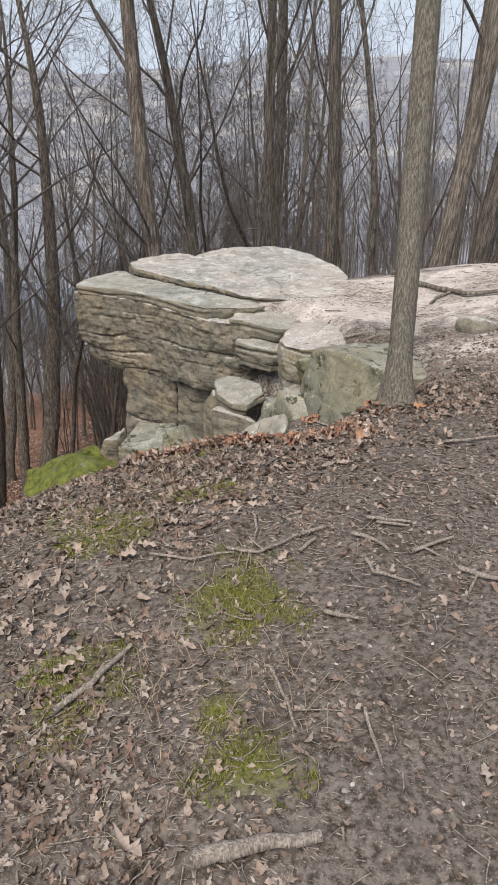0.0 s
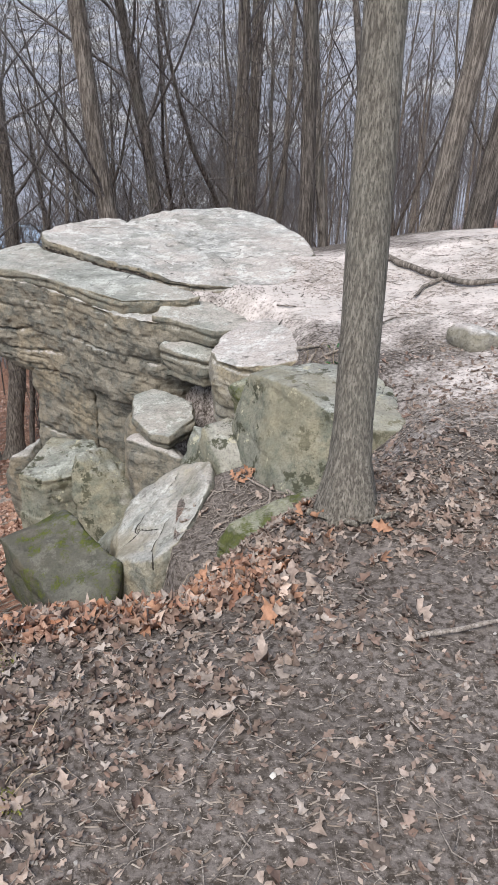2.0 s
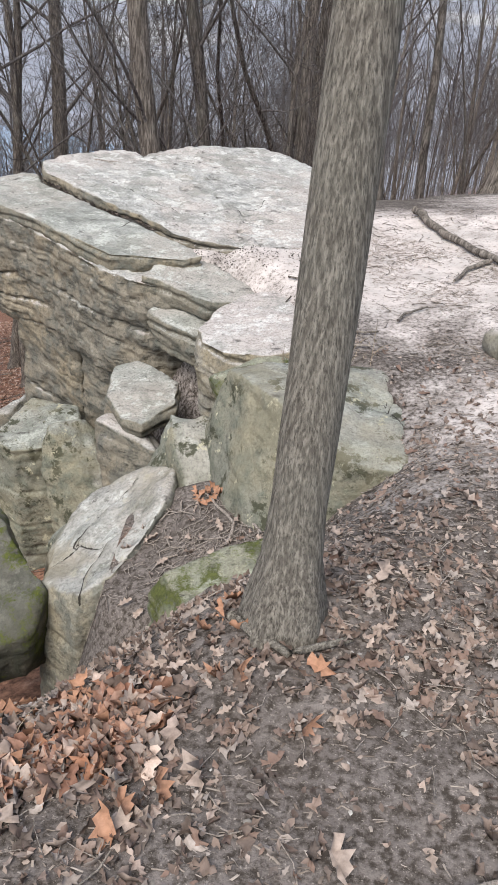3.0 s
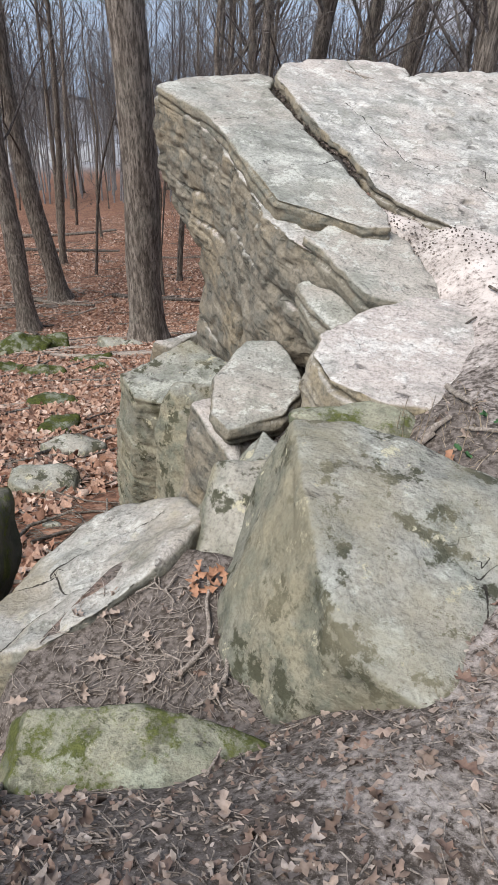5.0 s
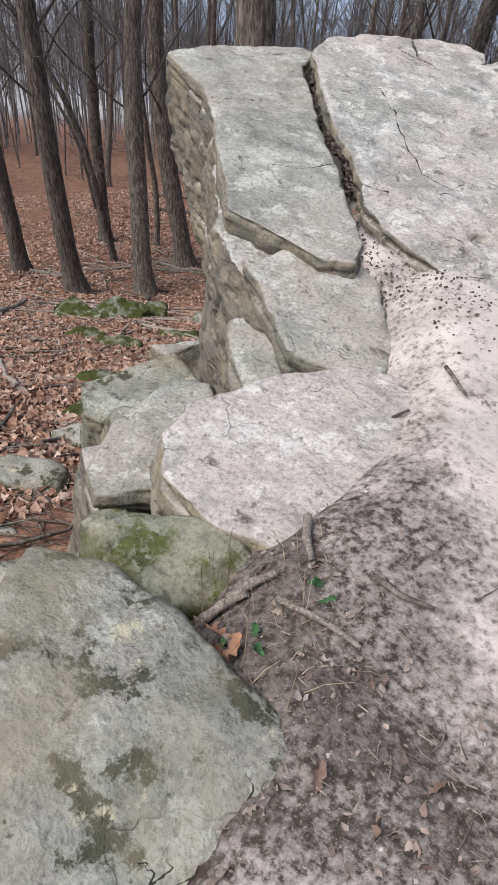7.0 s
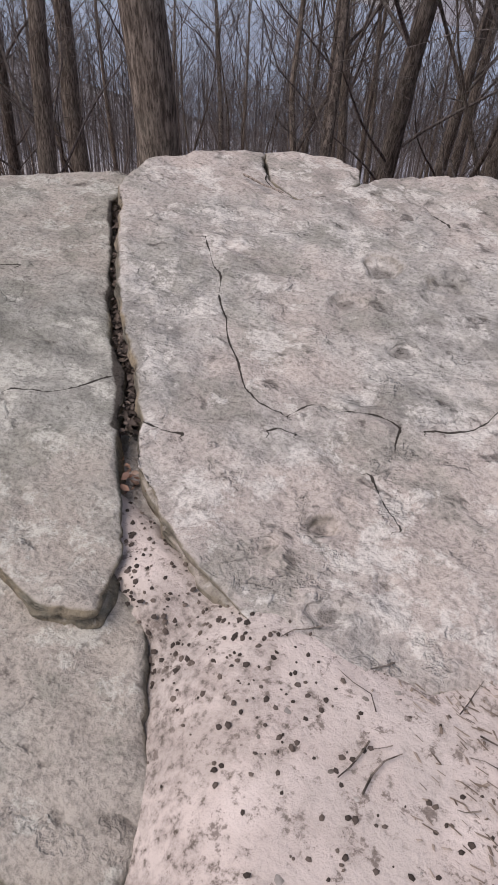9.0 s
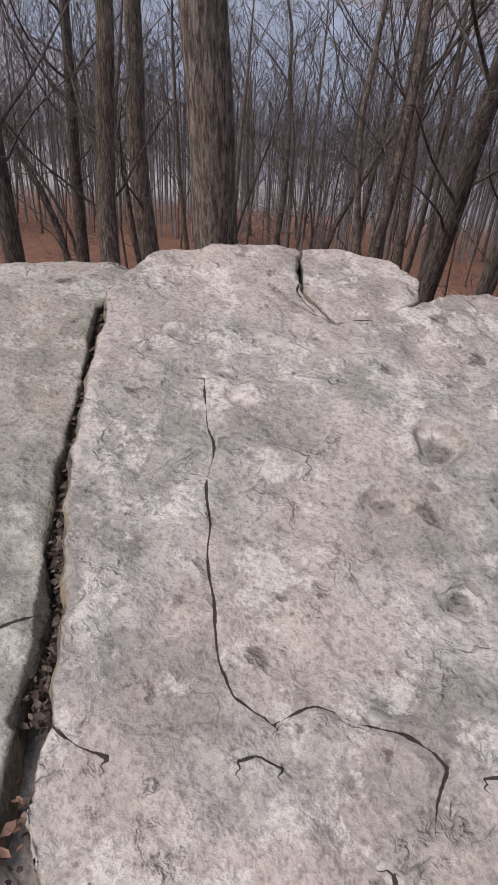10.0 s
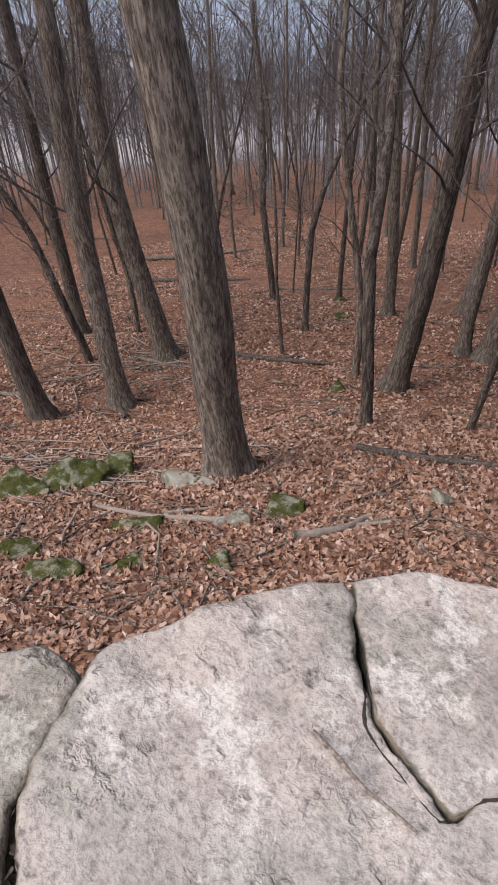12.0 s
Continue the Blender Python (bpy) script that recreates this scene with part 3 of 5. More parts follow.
lake = mesh_object("water", *(lambda c: ([(p[0], p[1], -78.6) for p in c], [tuple(range(len(c)))]))(
    [(-230 + 165 * math.cos(a) * (1 + 0.15 * math.sin(3 * a)), 255 + 95 * math.sin(a) * (1 + 0.12 * math.cos(2 * a))) for a in np.arange(48) / 48 * 2 * math.pi]), water_material())
tagged(lake, "grey-blue lake on the valley floor below the woods", "water", kind="structure")

# ---- the rock outcrop ----
BACK = (-0.3, 8.3)
GAP = [(-0.26, 7.73), (-0.4, 7.88), (-0.56, 7.97), (-0.71, 8.09), (-0.89, 8.25), (-1.09, 8.44), (-1.3, 8.62)]
RIM_CRACK = [(-1.16, 9.335), (-1.01, 9.19), (-0.93, 9.115), (-0.85, 9.088), (-0.74, 9.058), (-0.68, 9.17)]
SLAB_L = [(-1.86, 8.12), (-1.62, 8.03), (-1.37, 7.94), (-1.2, 7.82), (-1.03, 7.7), (-0.72, 7.43), (-0.42, 7.19), (-0.1, 7.21), (0.05, 7.2), (0.17, 7.29), (0.08, 7.44), (-0.1, 7.58)] + [(x - 0.005, y - 0.005) for x, y in GAP] + [(-1.42, 8.84), (-1.53, 8.85), (-1.64, 8.74), (-1.81, 8.4)]
rock("sandstone_slab", [ring(SLAB_L, plane(-0.55, 0.0, 0.05, -0.5, 7.5), (-0.7, 7.9), 0.97), ring(SLAB_L, plane(-0.47, 0, -0.01, -0.5, 7.5)), ring(SLAB_L, plane(-0.42, 0.0, -0.02, -0.5, 7.5), (-0.7, 7.9), 0.992)],
     ROCK_SLAB, "grey weathered sandstone slab along the overhang's edge", 0.013, 0.012, 0.018, cracks=[([(-0.56, 7.6), (-0.48, 7.67), (-0.448, 7.76), (-0.41, 7.88)], 0.01, 0.035), ([(-1.25, 7.9), (-1.1, 8.05)], 0.008, 0.025), (GAP, 0.018, 0.0)], seed=1, layer_height=0.06)

SLAB_M = [(x + 0.014, y + 0.012) for x, y in GAP[::-1]][:-1] + [(-0.2, 7.73), (-0.1, 7.61), (0.03, 7.56), (0.17, 7.5), (0.4, 7.46), (0.75, 7.55), (1.0, 7.85), (1.12, 8.4), (1.05, 9.0), (0.8, 9.6), (0.35, 10.08), (-0.12, 9.95), (-0.36, 9.83), (-0.62, 9.55), (-0.68, 9.28), (-0.74, 9.06), (-0.86, 9.1), (-0.94, 9.12), (-1.02, 9.2), (-1.15, 9.32), (-1.24, 9.2), (-1.33, 9.04), (-1.39, 8.9)]
TOP_M = plane(-0.39, -0.025, -0.005, -0.4, 8.3)
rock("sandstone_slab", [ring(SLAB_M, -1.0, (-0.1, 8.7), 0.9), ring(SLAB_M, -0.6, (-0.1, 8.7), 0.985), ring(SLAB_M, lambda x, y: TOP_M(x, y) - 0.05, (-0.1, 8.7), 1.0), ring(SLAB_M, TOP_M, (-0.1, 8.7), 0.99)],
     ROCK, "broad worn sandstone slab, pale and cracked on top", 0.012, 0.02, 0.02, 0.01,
     cracks=[([(-0.75, 8.58), (-0.42, 8.28), (-0.26, 8.15), (-0.1, 8.05), (-0.03, 8.0), (0.06, 8.03)], 0.009, 0.022),
             ([(0.05, 8.03), (0.076, 8.11), (0.141, 8.14), (0.2, 8.185), (0.263, 8.195), (0.303, 8.192), (0.362, 8.1)], 0.01, 0.035), ([(0.34, 8.01), (0.43, 7.94), (0.5, 7.91)], 0.007, 0.025),
             ([(0.36, 8.21), (0.427, 8.31), (0.46, 8.5)], 0.01, 0.035), ([(-0.36, 9.42), (-0.19, 9.29)], 0.008, 0.03)  ,
             (RIM_CRACK, 0.008, 0.006), (GAP, 0.018, 0.0), ([(-0.197, 7.751), (-0.14, 7.75), (-0.099, 7.766)], 0.007, 0.02), ([(0.048, 7.912), (0.07, 7.948), (0.118, 7.968)], 0.005, 0.012)],
     pits=[(0.35, 7.78, 0.03, 0.035), (0.22, 8.06, 0.025, 0.02), (-0.26, 8.49, 0.016, 0.025), (-0.46, 8.05, 0.05, 0.012), (-0.44, 8.07, 0.03, 0.012), (-0.2, 8.86, 0.06, 0.045), (-0.15, 8.61, 0.06, 0.025), (-0.6, 8.12, 0.03, 0.016), (0.02, 8.93, 0.06, 0.03), (0.34, 7.88, 0.025, 0.025), (-0.12, 8.72, 0.03, 0.02), (0.11, 8.51, 0.05, 0.02),
           (0.5, 7.6, 0.04, 0.025), (-0.26, 8.08, 0.04, 0.015), (0.3, 7.65, 0.02, 0.025), (0.55, 7.75, 0.025, 0.025)], seed=2)
SMALL = [(-1.145, 9.315), (-1.01, 9.188), (-0.928, 9.112), (-0.85, 9.085), (-0.74, 9.055), (-0.67, 9.22), (-0.66, 9.36), (-0.74, 9.47), (-0.88, 9.5), (-1.02, 9.44)]
SMALL = [(x + 0.004, y + 0.012) for x, y in SMALL]
rock("sandstone_slab", [ring(SMALL, -0.6), ring(SMALL, -0.42), ring(SMALL, -0.39, (-0.88, 9.3), 0.985)], ROCK, "small loose sandstone slab at the outcrop's rim", 0.01, 0.01, 0.012, seed=3, round_off=1)

BODY = [(-1.9, 8.16), (-1.66, 8.05), (-1.42, 7.95), (-1.22, 7.83), (-1.06, 7.69), (-0.75, 7.42), (-0.46, 7.16), (-0.2, 7.03), (0.05, 6.96), (0.25, 6.99), (0.5, 7.3), (0.75, 8.0), (0.7, 9.2), (0.1, 9.85), (-0.5, 9.7), (-0.8, 9.4), (-1.15, 9.3), (-1.38, 8.95), (-1.75, 8.55)]
BODY_LOW = [(-1.76, 8.2), (-1.56, 8.06), (-1.38, 7.92), (-1.19, 7.8), (-1.04, 7.66), (-0.74, 7.4), (-0.46, 7.15), (-0.22, 7.06), (0.0, 7.05), (0.2, 7.1), (0.45, 7.35), (0.7, 8.0), (0.6, 9.1), (0.0, 9.7), (-0.5, 9.6), (-0.8, 9.3), (-1.1, 9.2), (-1.28, 8.95), (-1.55, 8.55)]
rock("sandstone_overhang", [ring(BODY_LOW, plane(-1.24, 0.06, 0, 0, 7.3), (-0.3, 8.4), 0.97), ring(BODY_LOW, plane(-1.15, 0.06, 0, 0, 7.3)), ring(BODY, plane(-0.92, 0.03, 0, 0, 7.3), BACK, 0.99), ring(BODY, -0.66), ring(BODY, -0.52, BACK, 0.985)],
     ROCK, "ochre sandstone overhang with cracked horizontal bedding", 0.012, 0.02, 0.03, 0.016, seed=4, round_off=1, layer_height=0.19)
LEDGE = [(-0.2, 7.06), (-0.05, 7.0), (0.14, 6.9), (0.26, 6.82), (0.42, 6.88), (0.56, 6.98), (0.5, 7.12), (0.32, 7.26), (0.18, 7.4), (-0.1, 7.4)]
rock("sandstone_ledge", [ring(LEDGE, -0.64, (0.15, 7.15), 0.92), ring(LEDGE, -0.58), ring(LEDGE, plane(-0.5, -0.05, 0.05, 0.2, 7.1), (0.15, 7.2), 0.97)], ROCK_SLAB, "thin sandstone ledge below the upper slab", 0.012, 0.012, 0.015, seed=5)
STEP = [(-0.12, 6.95), (0.02, 6.82), (0.2, 6.7), (0.36, 6.72), (0.48, 6.88), (0.4, 7.15), (0.0, 7.25)]
rock("sandstone_ledge", [ring(STEP, -0.9, (0.15, 7.0), 0.9), ring(STEP, -0.74), ring(STEP, plane(-0.66, 0.05, 0.12, 0.2, 6.9), (0.15, 7.0), 0.95)], ROCK_SLAB, "weathered sandstone step under the ledge", 0.012, 0.02, 0.02, seed=6)
PALE = [(0.28, 6.24), (0.24, 6.42), (0.32, 6.7), (0.48, 6.95), (0.7, 7.02), (1.0, 6.9), (1.08, 6.5), (0.92, 6.2), (0.66, 6.1), (0.42, 6.12)]
rock("sandstone_slab", [ring(PALE, -0.95, (0.6, 6.5), 0.9), ring(PALE, -0.62), ring(PALE, plane(-0.46, 0.05, -0.02, 0.6, 6.5), (0.65, 6.55), 0.94)], ROCK_DUSTY, "dusty pale sandstone slab beside the sandy trail", 0.013, 0.015, 0.025, seed=7)
for outline, label, seed in (([(-1.4, 7.98), (-1.1, 7.78), (-0.78, 7.54), (-0.72, 7.9), (-0.8, 8.6), (-1.25, 8.5)], "broad ochre sandstone footing block beneath the overhang", 8),
                             ([(-0.765, 7.515), (-0.53, 7.37), (-0.36, 7.28), (0.1, 7.3), (0.5, 7.6), (0.4, 8.6), (-0.6, 9.0), (-0.71, 8.0)], "jointed ochre sandstone footing block beneath the overhang", 38)):
    mid = (sum(p[0] for p in outline) / len(outline), sum(p[1] for p in outline) / len(outline))
    rock("sandstone_pillar", [ring(outline, -4.2, mid, 1.06), ring(outline, -2.4, mid, 1.03), ring(outline, -1.7, mid, 1.0), ring(outline, -1.2, mid, 0.98)], ROCK, label, 0.015, 0.02, 0.05, seed=seed, layer_height=0.4)
BLOCK = [(0.38, 5.74), (0.44, 5.52), (0.54, 5.3), (0.68, 5.08), (0.88, 4.94), (1.3, 4.93), (1.72, 5.08), (1.78, 5.6), (1.3, 5.9), (0.85, 5.92), (0.55, 5.86)]
BLOCK_TOP = [(0.51, 5.72), (0.61, 5.56), (0.74, 5.38), (0.88, 5.2), (1.03, 5.06), (1.32, 5.02), (1.7, 5.13), (1.72, 5.58), (1.28, 5.83), (0.86, 5.85), (0.67, 5.83)]


def block_top(x, y):
    return -0.222 - 0.22 * abs(y - 5.42) - 0.12 * max(0.8 - x, 0)


rock("sandstone_block", [ring(BLOCK, -1.4, (0.95, 5.5), 1.08), ring(BLOCK, -0.75, (0.95, 5.5), 0.98), ring(BLOCK_TOP, lambda x, y: block_top(x, y) - 0.06, (1.1, 5.45), 1.05), ring(BLOCK_TOP, block_top)],
     ROCK_GREY, "large grey-green sandstone block with lichen beside the trail", 0.014, 0.004, 0.035, cracks=[([(1.22, 5.72), (1.24, 5.55), (1.21, 5.44)], 0.008, 0.03), ([(1.2, 5.5), (1.27, 5.36), (1.3, 5.28)], 0.008, 0.03)], seed=9, round_off=2)
FLAT = [(-0.34, 6.86), (-0.3, 6.5), (-0.16, 6.26), (-0.02, 6.2), (0.15, 6.42), (0.12, 6.68), (-0.06, 6.86), (-0.2, 6.95)]
rock("sandstone_slab", [ring(FLAT, -1.13, (-0.1, 6.6), 0.9), ring(FLAT, -1.06), ring(FLAT, plane(-1.0, 0.08, 0.03, 0, 6.6), (-0.1, 6.6), 0.95)], ROCK_SLAB, "flat grey sandstone slab wedged under the overhang", 0.012, 0.012, 0.012, seed=10)
LOW = [(0.34, 4.62), (0.45, 4.42), (0.75, 4.36), (1.05, 4.5), (1.28, 4.7), (1.2, 4.82), (0.96, 4.88), (0.62, 4.8)]
rock("sandstone_slab", [ring(LOW, -1.0, (0.85, 4.75), 1.0), ring(LOW, -0.66), ring(LOW, plane(-0.51, 0.12, -0.05, 0.85, 4.75), (0.85, 4.75), 0.88)], ROCK_MOSSY, "low mossy slab at the trail's brink", 0.014, 0.01, 0.025, seed=21, round_off=4)
CRAG = [(-0.2, 4.95), (-0.26, 5.3), (-0.14, 5.62), (0.1, 5.74), (0.3, 5.62), (0.31, 5.3), (0.24, 5.05), (0.15, 4.86), (0.0, 4.8)]
rock("sandstone_crag", [ring(CRAG, -1.9, (0.05, 5.3), 1.2), ring(CRAG, -1.35, (0.05, 5.3), 1.1), ring(CRAG, plane(-0.87, 0.6, -0.05, 0.25, 5.3)), ring(CRAG, plane(-0.815, 0.62, -0.05, 0.25, 5.3), (0.0, 5.25), 0.93)], ROCK_PALE, "pale grey cracked rock at the gully's edge", 0.013, 0.006, 0.05,
     cracks=[([(-0.3, 5.0), (-0.18, 5.1), (-0.1, 5.2), (0.02, 5.13), (0.1, 5.19)], 0.009, 0.045), ([(-0.12, 5.2), (-0.05, 5.4), (0.08, 5.62)], 0.009, 0.04), ([(0.04, 5.12), (0.0, 4.95), (0.02, 4.82)], 0.009, 0.03)], seed=15, round_off=1)

boulder("sandstone_rock", 0.66, 6.02, -0.6, 0.28, 0.15, 0.14, 35, ROCK_MOSSY, "flat mossy sandstone rock behind the large block", 11, lump=0.03)
boulder("sandstone_rock", 0.22, 6.0, -1.16, 0.24, 0.24, 0.24, 50, ROCK_GREY, "lichen-covered sandstone rock in the cleft", 12)
boulder("sandstone_rock", -0.1, 6.4, -1.4, 0.24, 0.25, 0.28, 10, ROCK, "angular sandstone rock under the flat slab", 13)
boulder("sandstone_rock", 0.4, 5.62, -0.92, 0.14, 0.24, 0.26, 35, ROCK_GREY, "narrow lichen-covered rock beside the block", 14)
boulder("sandstone_rock", -0.3, 5.92, -1.6, 0.26, 0.2, 0.24, 120, ROCK_GREY, "grey rock lodged in the gully", 17)
FOOT = [(-1.36, 7.0), (-1.1, 6.84), (-0.84, 6.92), (-0.66, 7.1), (-0.8, 7.5), (-1.2, 7.6)]
rock("sandstone_block", [ring(FOOT, -3.0, (-1.0, 7.2), 1.1), ring(FOOT, -2.2, (-1.0, 7.2), 1.06), ring(FOOT, -2.1, (-1.0, 7.2), 0.98), ring(FOOT, plane(-1.78, 0.05, 0.0, -1.0, 7.2), (-1.0, 7.2), 0.96)], ROCK_GREY, "squarish grey-green sandstone block at the overhang's foot", 0.016, 0.008, 0.03, seed=18, round_off=1)
boulder("sandstone_rock", -0.55, 6.85, -2.0, 0.3, 0.26, 0.42, 0, ROCK_GREY, "grey block at the overhang's foot", 19)
boulder("sandstone_rock", -0.3, 6.95, -1.5, 0.16, 0.18, 0.3, 60, ROCK, "upright sandstone block under the flat slab", 28)
boulder("sandstone_rock", -1.5, 7.95, -2.5, 0.24, 0.2, 0.4, 40, ROCK, "sandstone block leaning at the pillar", 20)
boulder("sandstone_rock", -0.98, 3.62, -0.43, 0.3, 0.32, 0.24, 20, ROCK_GREEN, "rock thickly capped with green moss", 22, lump=0.11)
boulder("sandstone_rock", -0.55, 3.78, -0.66, 0.24, 0.2, 0.2, 50, ROCK_DEEP_MOSS, "low rock with a moss edge at the brink", 29)
boulder("sandstone_rock", -0.5, 5.0, -1.2, 0.4, 0.22, 0.24, -52, ROCK_DARK, "dark mossy rock below the trail's brink", 23)
boulder("sandstone_rock", 0.64, 4.26, -0.42, 0.09, 0.08, 0.08, -30, ROCK_MOSSY, "small mossy stone among orange leaves", 31)
boulder("sandstone_rock", 1.95, 6.05, -0.27, 0.24, 0.16, 0.12, 15, ROCK_DUSTY, "rounded pale rock half sunk in the sand", 24)
for k, (x, y, s, mossy) in enumerate([(-7.35, 13.6, 0.42, 0), (-6.9, 13.75, 0.22, 0), (-5.54, 12.98, 0.26, 0), (-8.76, 12.42, 0.7, 1), (-8.64, 13.21, 0.55, 1), (-9.0, 11.76, 0.6, 1), (-6.54, 12.04, 0.45, 1), (-5.67, 11.29, 0.35, 1), (-5.22, 13.65, 0.4, 1), (-4.72, 11.96, 0.28, 1),
                                      (-6.18, 10.72, 0.4, 1), (-7.12, 10.63, 0.4, 1), (-4.3, 9.1, 0.4, 1), (-3.3, 8.2, 0.3, 1), (-1.62, 6.5, 0.1, 0), (-2.2, 7.0, 0.3, 0), (-2.7, 7.8, 0.3, 0), (-9.2, 20.2, 0.3, 1), (-12.6, 25.0, 0.35, 1), (-14.5, 27.5, 0.35, 1), (-3.65, 15.5, 0.3, 0)]):
    z = float(ground_z(np.array([x]), np.array([y]))[0])
    boulder("forest_rock", x, y, z, s, s * 0.7, s * (0.16 if mossy else 0.45), 37 * k, ROCK_DEEP_MOSS if mossy else ROCK_GREY, "mossy rock among russet leaves on the slope" if mossy else "grey loose rock among russet leaves on the slope", 70 + k, voxel=0.03, bed=0.03 if mossy else 0.012, lump=0.1 if mossy else 0.04, group="rocks on the slope")


# ---- trees ----
def grow(rnd, start, heading, length, r0, level, top_level, paths, gnarl, counts, bare=0.42):
    n = (11, 8, 5, 3)[level]
    pts, rad = [np.array(start)], [r0]
    d = np.array(heading, float)
    for i in range(1, n + 1):
        d = d + np.array([rnd.gauss(0, gnarl), rnd.gauss(0, gnarl), rnd.gauss(0, gnarl) + (0.06 if level else 0.0)])
        d /= np.linalg.norm(d)
        pts.append(pts[-1] + d * length / n)
        rad.append(max(r0 * (1 - 0.9 * (i / n) ** (1.2 if level else 1.5)), 0.004))
    paths[level].append((pts, rad))
    if level == top_level:
        return
    for c in range(counts[level]):
        f = rnd.uniform(0.25, 0.98) if level else rnd.uniform(bare, 0.98)
        i = min(int(f * n), n - 1)
        p = pts[i] + (pts[i + 1] - pts[i]) * (f * n - i)
        axis = pts[i + 1] - pts[i]
        axis = axis / np.linalg.norm(axis)
        a = rnd.uniform(0, 2 * math.pi)
        side = np.cross(axis, [math.cos(a), math.sin(a), 0.3])
        side /= np.linalg.norm(side) + 1e-9
        spread = rnd.uniform(0.5, 1.0)
        h = axis * (1 - spread * 0.55) + side * spread
        h[2] += 0.35 if level == 0 else 0.15
        h /= np.linalg.norm(h)
        young = 1.0 if level else 0.85 * min(1.0, 0.3 + 1.4 * f)
        grow(rnd, p, h, length * rnd.uniform(0.3, 0.55) * (1.15 - 0.6 * f) * young, min(rad[i] * rnd.uniform(0.3, 0.5), 0.24 * r0) * (young if level == 0 else 1.0), level + 1, top_level, paths, gnarl * 2.1, counts, bare)


def make_tree(name, seed, height, radius, lean, bark, counts, top_level=3, gnarl=0.04, flare=1.5, bare=0.42):
    """A bare broadleaf tree: trunk with root flare, limbs, branches and twigs."""
    rnd = random.Random(seed)
    paths = [[], [], [], []]
    grow(rnd, (0, 0, -0.35), (lean[0], lean[1], 1.0), height, radius, 0, top_level, paths, gnarl, counts, bare)
    pts, rad = paths[0][0]
    t = np.linspace(0, 1, 46) ** 1.6 * (len(pts) - 1)
    pp = np.array([np.interp(t, range(len(pts)), [p[k] for p in pts]) for k in range(3)]).T
    rr = np.interp(t, range(len(rad)), rad)
    rr = rr * (1 + (flare - 1) * np.exp(-np.maximum(pp[:, 2] - 0.0, 0) / (radius * 1.6)))
    v, f = tubes([(pp, rr)], lambda r: 18)
    v = np.array(v)
    axis = np.repeat(pp, 18, 0)
    out = v - axis
    ln = np.linalg.norm(out, axis=1, keepdims=True) + 1e-9
    lobes = 1 + 0.16 * np.exp(-np.maximum(v[:, 2], 0) / (radius * 2.0)) * np.cos(5 * np.arctan2(out[:, 1], out[:, 0]) + seed) + 0.09 * fbm(v + seed, radius * 2.2, 3)
    v = axis + out * lobes[:, None]
    root = new(name)
    mesh_object("trunk", v, f, bark, root)
    if top_level > 0:
        cv, cf = tubes(paths[1] + paths[2] + paths[3], lambda r: 6 if r > 0.03 else 4 if r > 0.012 else 3)
        mesh_object("crown", cv, cf, bark if top_level < 2 else TWIG, root)
    return root


TREE_LABEL = "bare grey-barked tree on the leaf-covered slope"
templates = {
    "tall": make_tree("tree", 41, 19, 0.2, (0.02, 0.0), BARK, (20, 9, 6), bare=0.3),
    "tall2": make_tree("tree", 42, 18, 0.2, (-0.03, 0.03), BARK_DARK, (20, 9, 6), gnarl=0.06, bare=0.16),
    "pale": make_tree("tree", 43, 18, 0.2, (0.03, 0.02), BARK, (18, 9, 6), gnarl=0.045, bare=0.24),
    "thin": make_tree("tree", 44, 12, 0.07, (0.03, 0.02), BARK_DARK, (18, 8, 4), gnarl=0.07, flare=1.2, bare=0.12),
    "thin2": make_tree("tree", 45, 11, 0.07, (-0.04, 0.0), BARK_DARK, (18, 8, 4), gnarl=0.08, flare=1.2, bare=0.1),
    "pole": make_tree("tree", 46, 13, 0.07, (0.0, 0.04), BARK, (12, 7, 4), gnarl=0.045, flare=1.2, bare=0.22),
}


def make_shrub(name, seed, stems, height, radius):
    """Understorey growth: several bare stems fanning up from one stool, each with its twigs."""
    r = random.Random(seed)
    root = new(name)
    for k in range(stems):
        a, out = k * 6.283 / stems + r.uniform(-0.4, 0.4), r.uniform(0.08, 0.42)
        paths = [[], [], [], []]
        grow(r, (0.14 * math.cos(a), 0.14 * math.sin(a), -0.3), (out * math.cos(a), out * math.sin(a), 1.0), height * r.uniform(0.65, 1.0), radius * r.uniform(0.6, 1.0), 0, 2, paths, 0.07, (13, 6, 0), 0.16)
        mesh_object("stem", *tubes(paths[0] + paths[1] + paths[2], lambda q: 7 if q > 0.02 else 4 if q > 0.008 else 3), BARK_DARK, root)
    return root


templates["shrub"] = make_shrub("shrub", 47, 6, 6.5, 0.045)
templates["shrub2"] = make_shrub("shrub", 48, 5, 5.2, 0.04)
for tpl in templates.values():
    tagged(tpl, TREE_LABEL, "tree", "bare trees of the wood")
for kind in ("shrub", "shrub2"):
    tagged(templates[kind], "bare many-stemmed understorey shrub below the outcrop", "shrub", "bare shrubs of the wood")
used = set()


def plant(kind, x, y, dia, turn, tall=1.0, tip=(0, 0), label=""):
    """Sets a tree of a kind on the ground with the given trunk diameter."""
    tpl = templates[kind]
    base = 0.4 if kind in ("tall", "tall2", "pale") else 0.14
    s = dia / base
    z = float(ground_z(np.array([x]), np.array([y]))[0])
    m = pose(x, y, z, tip[0], tip[1], 0) @ pose(0, 0, 0, 0, 0, turn)
    if kind in used:
        ob = copy_thing(tpl, m)
    else:
        ob = tpl
        used.add(kind)
        ob.matrix_basis = m
    ob.scale = (s, s, tall)
    if label:
        tagged(ob, label)
    return ob


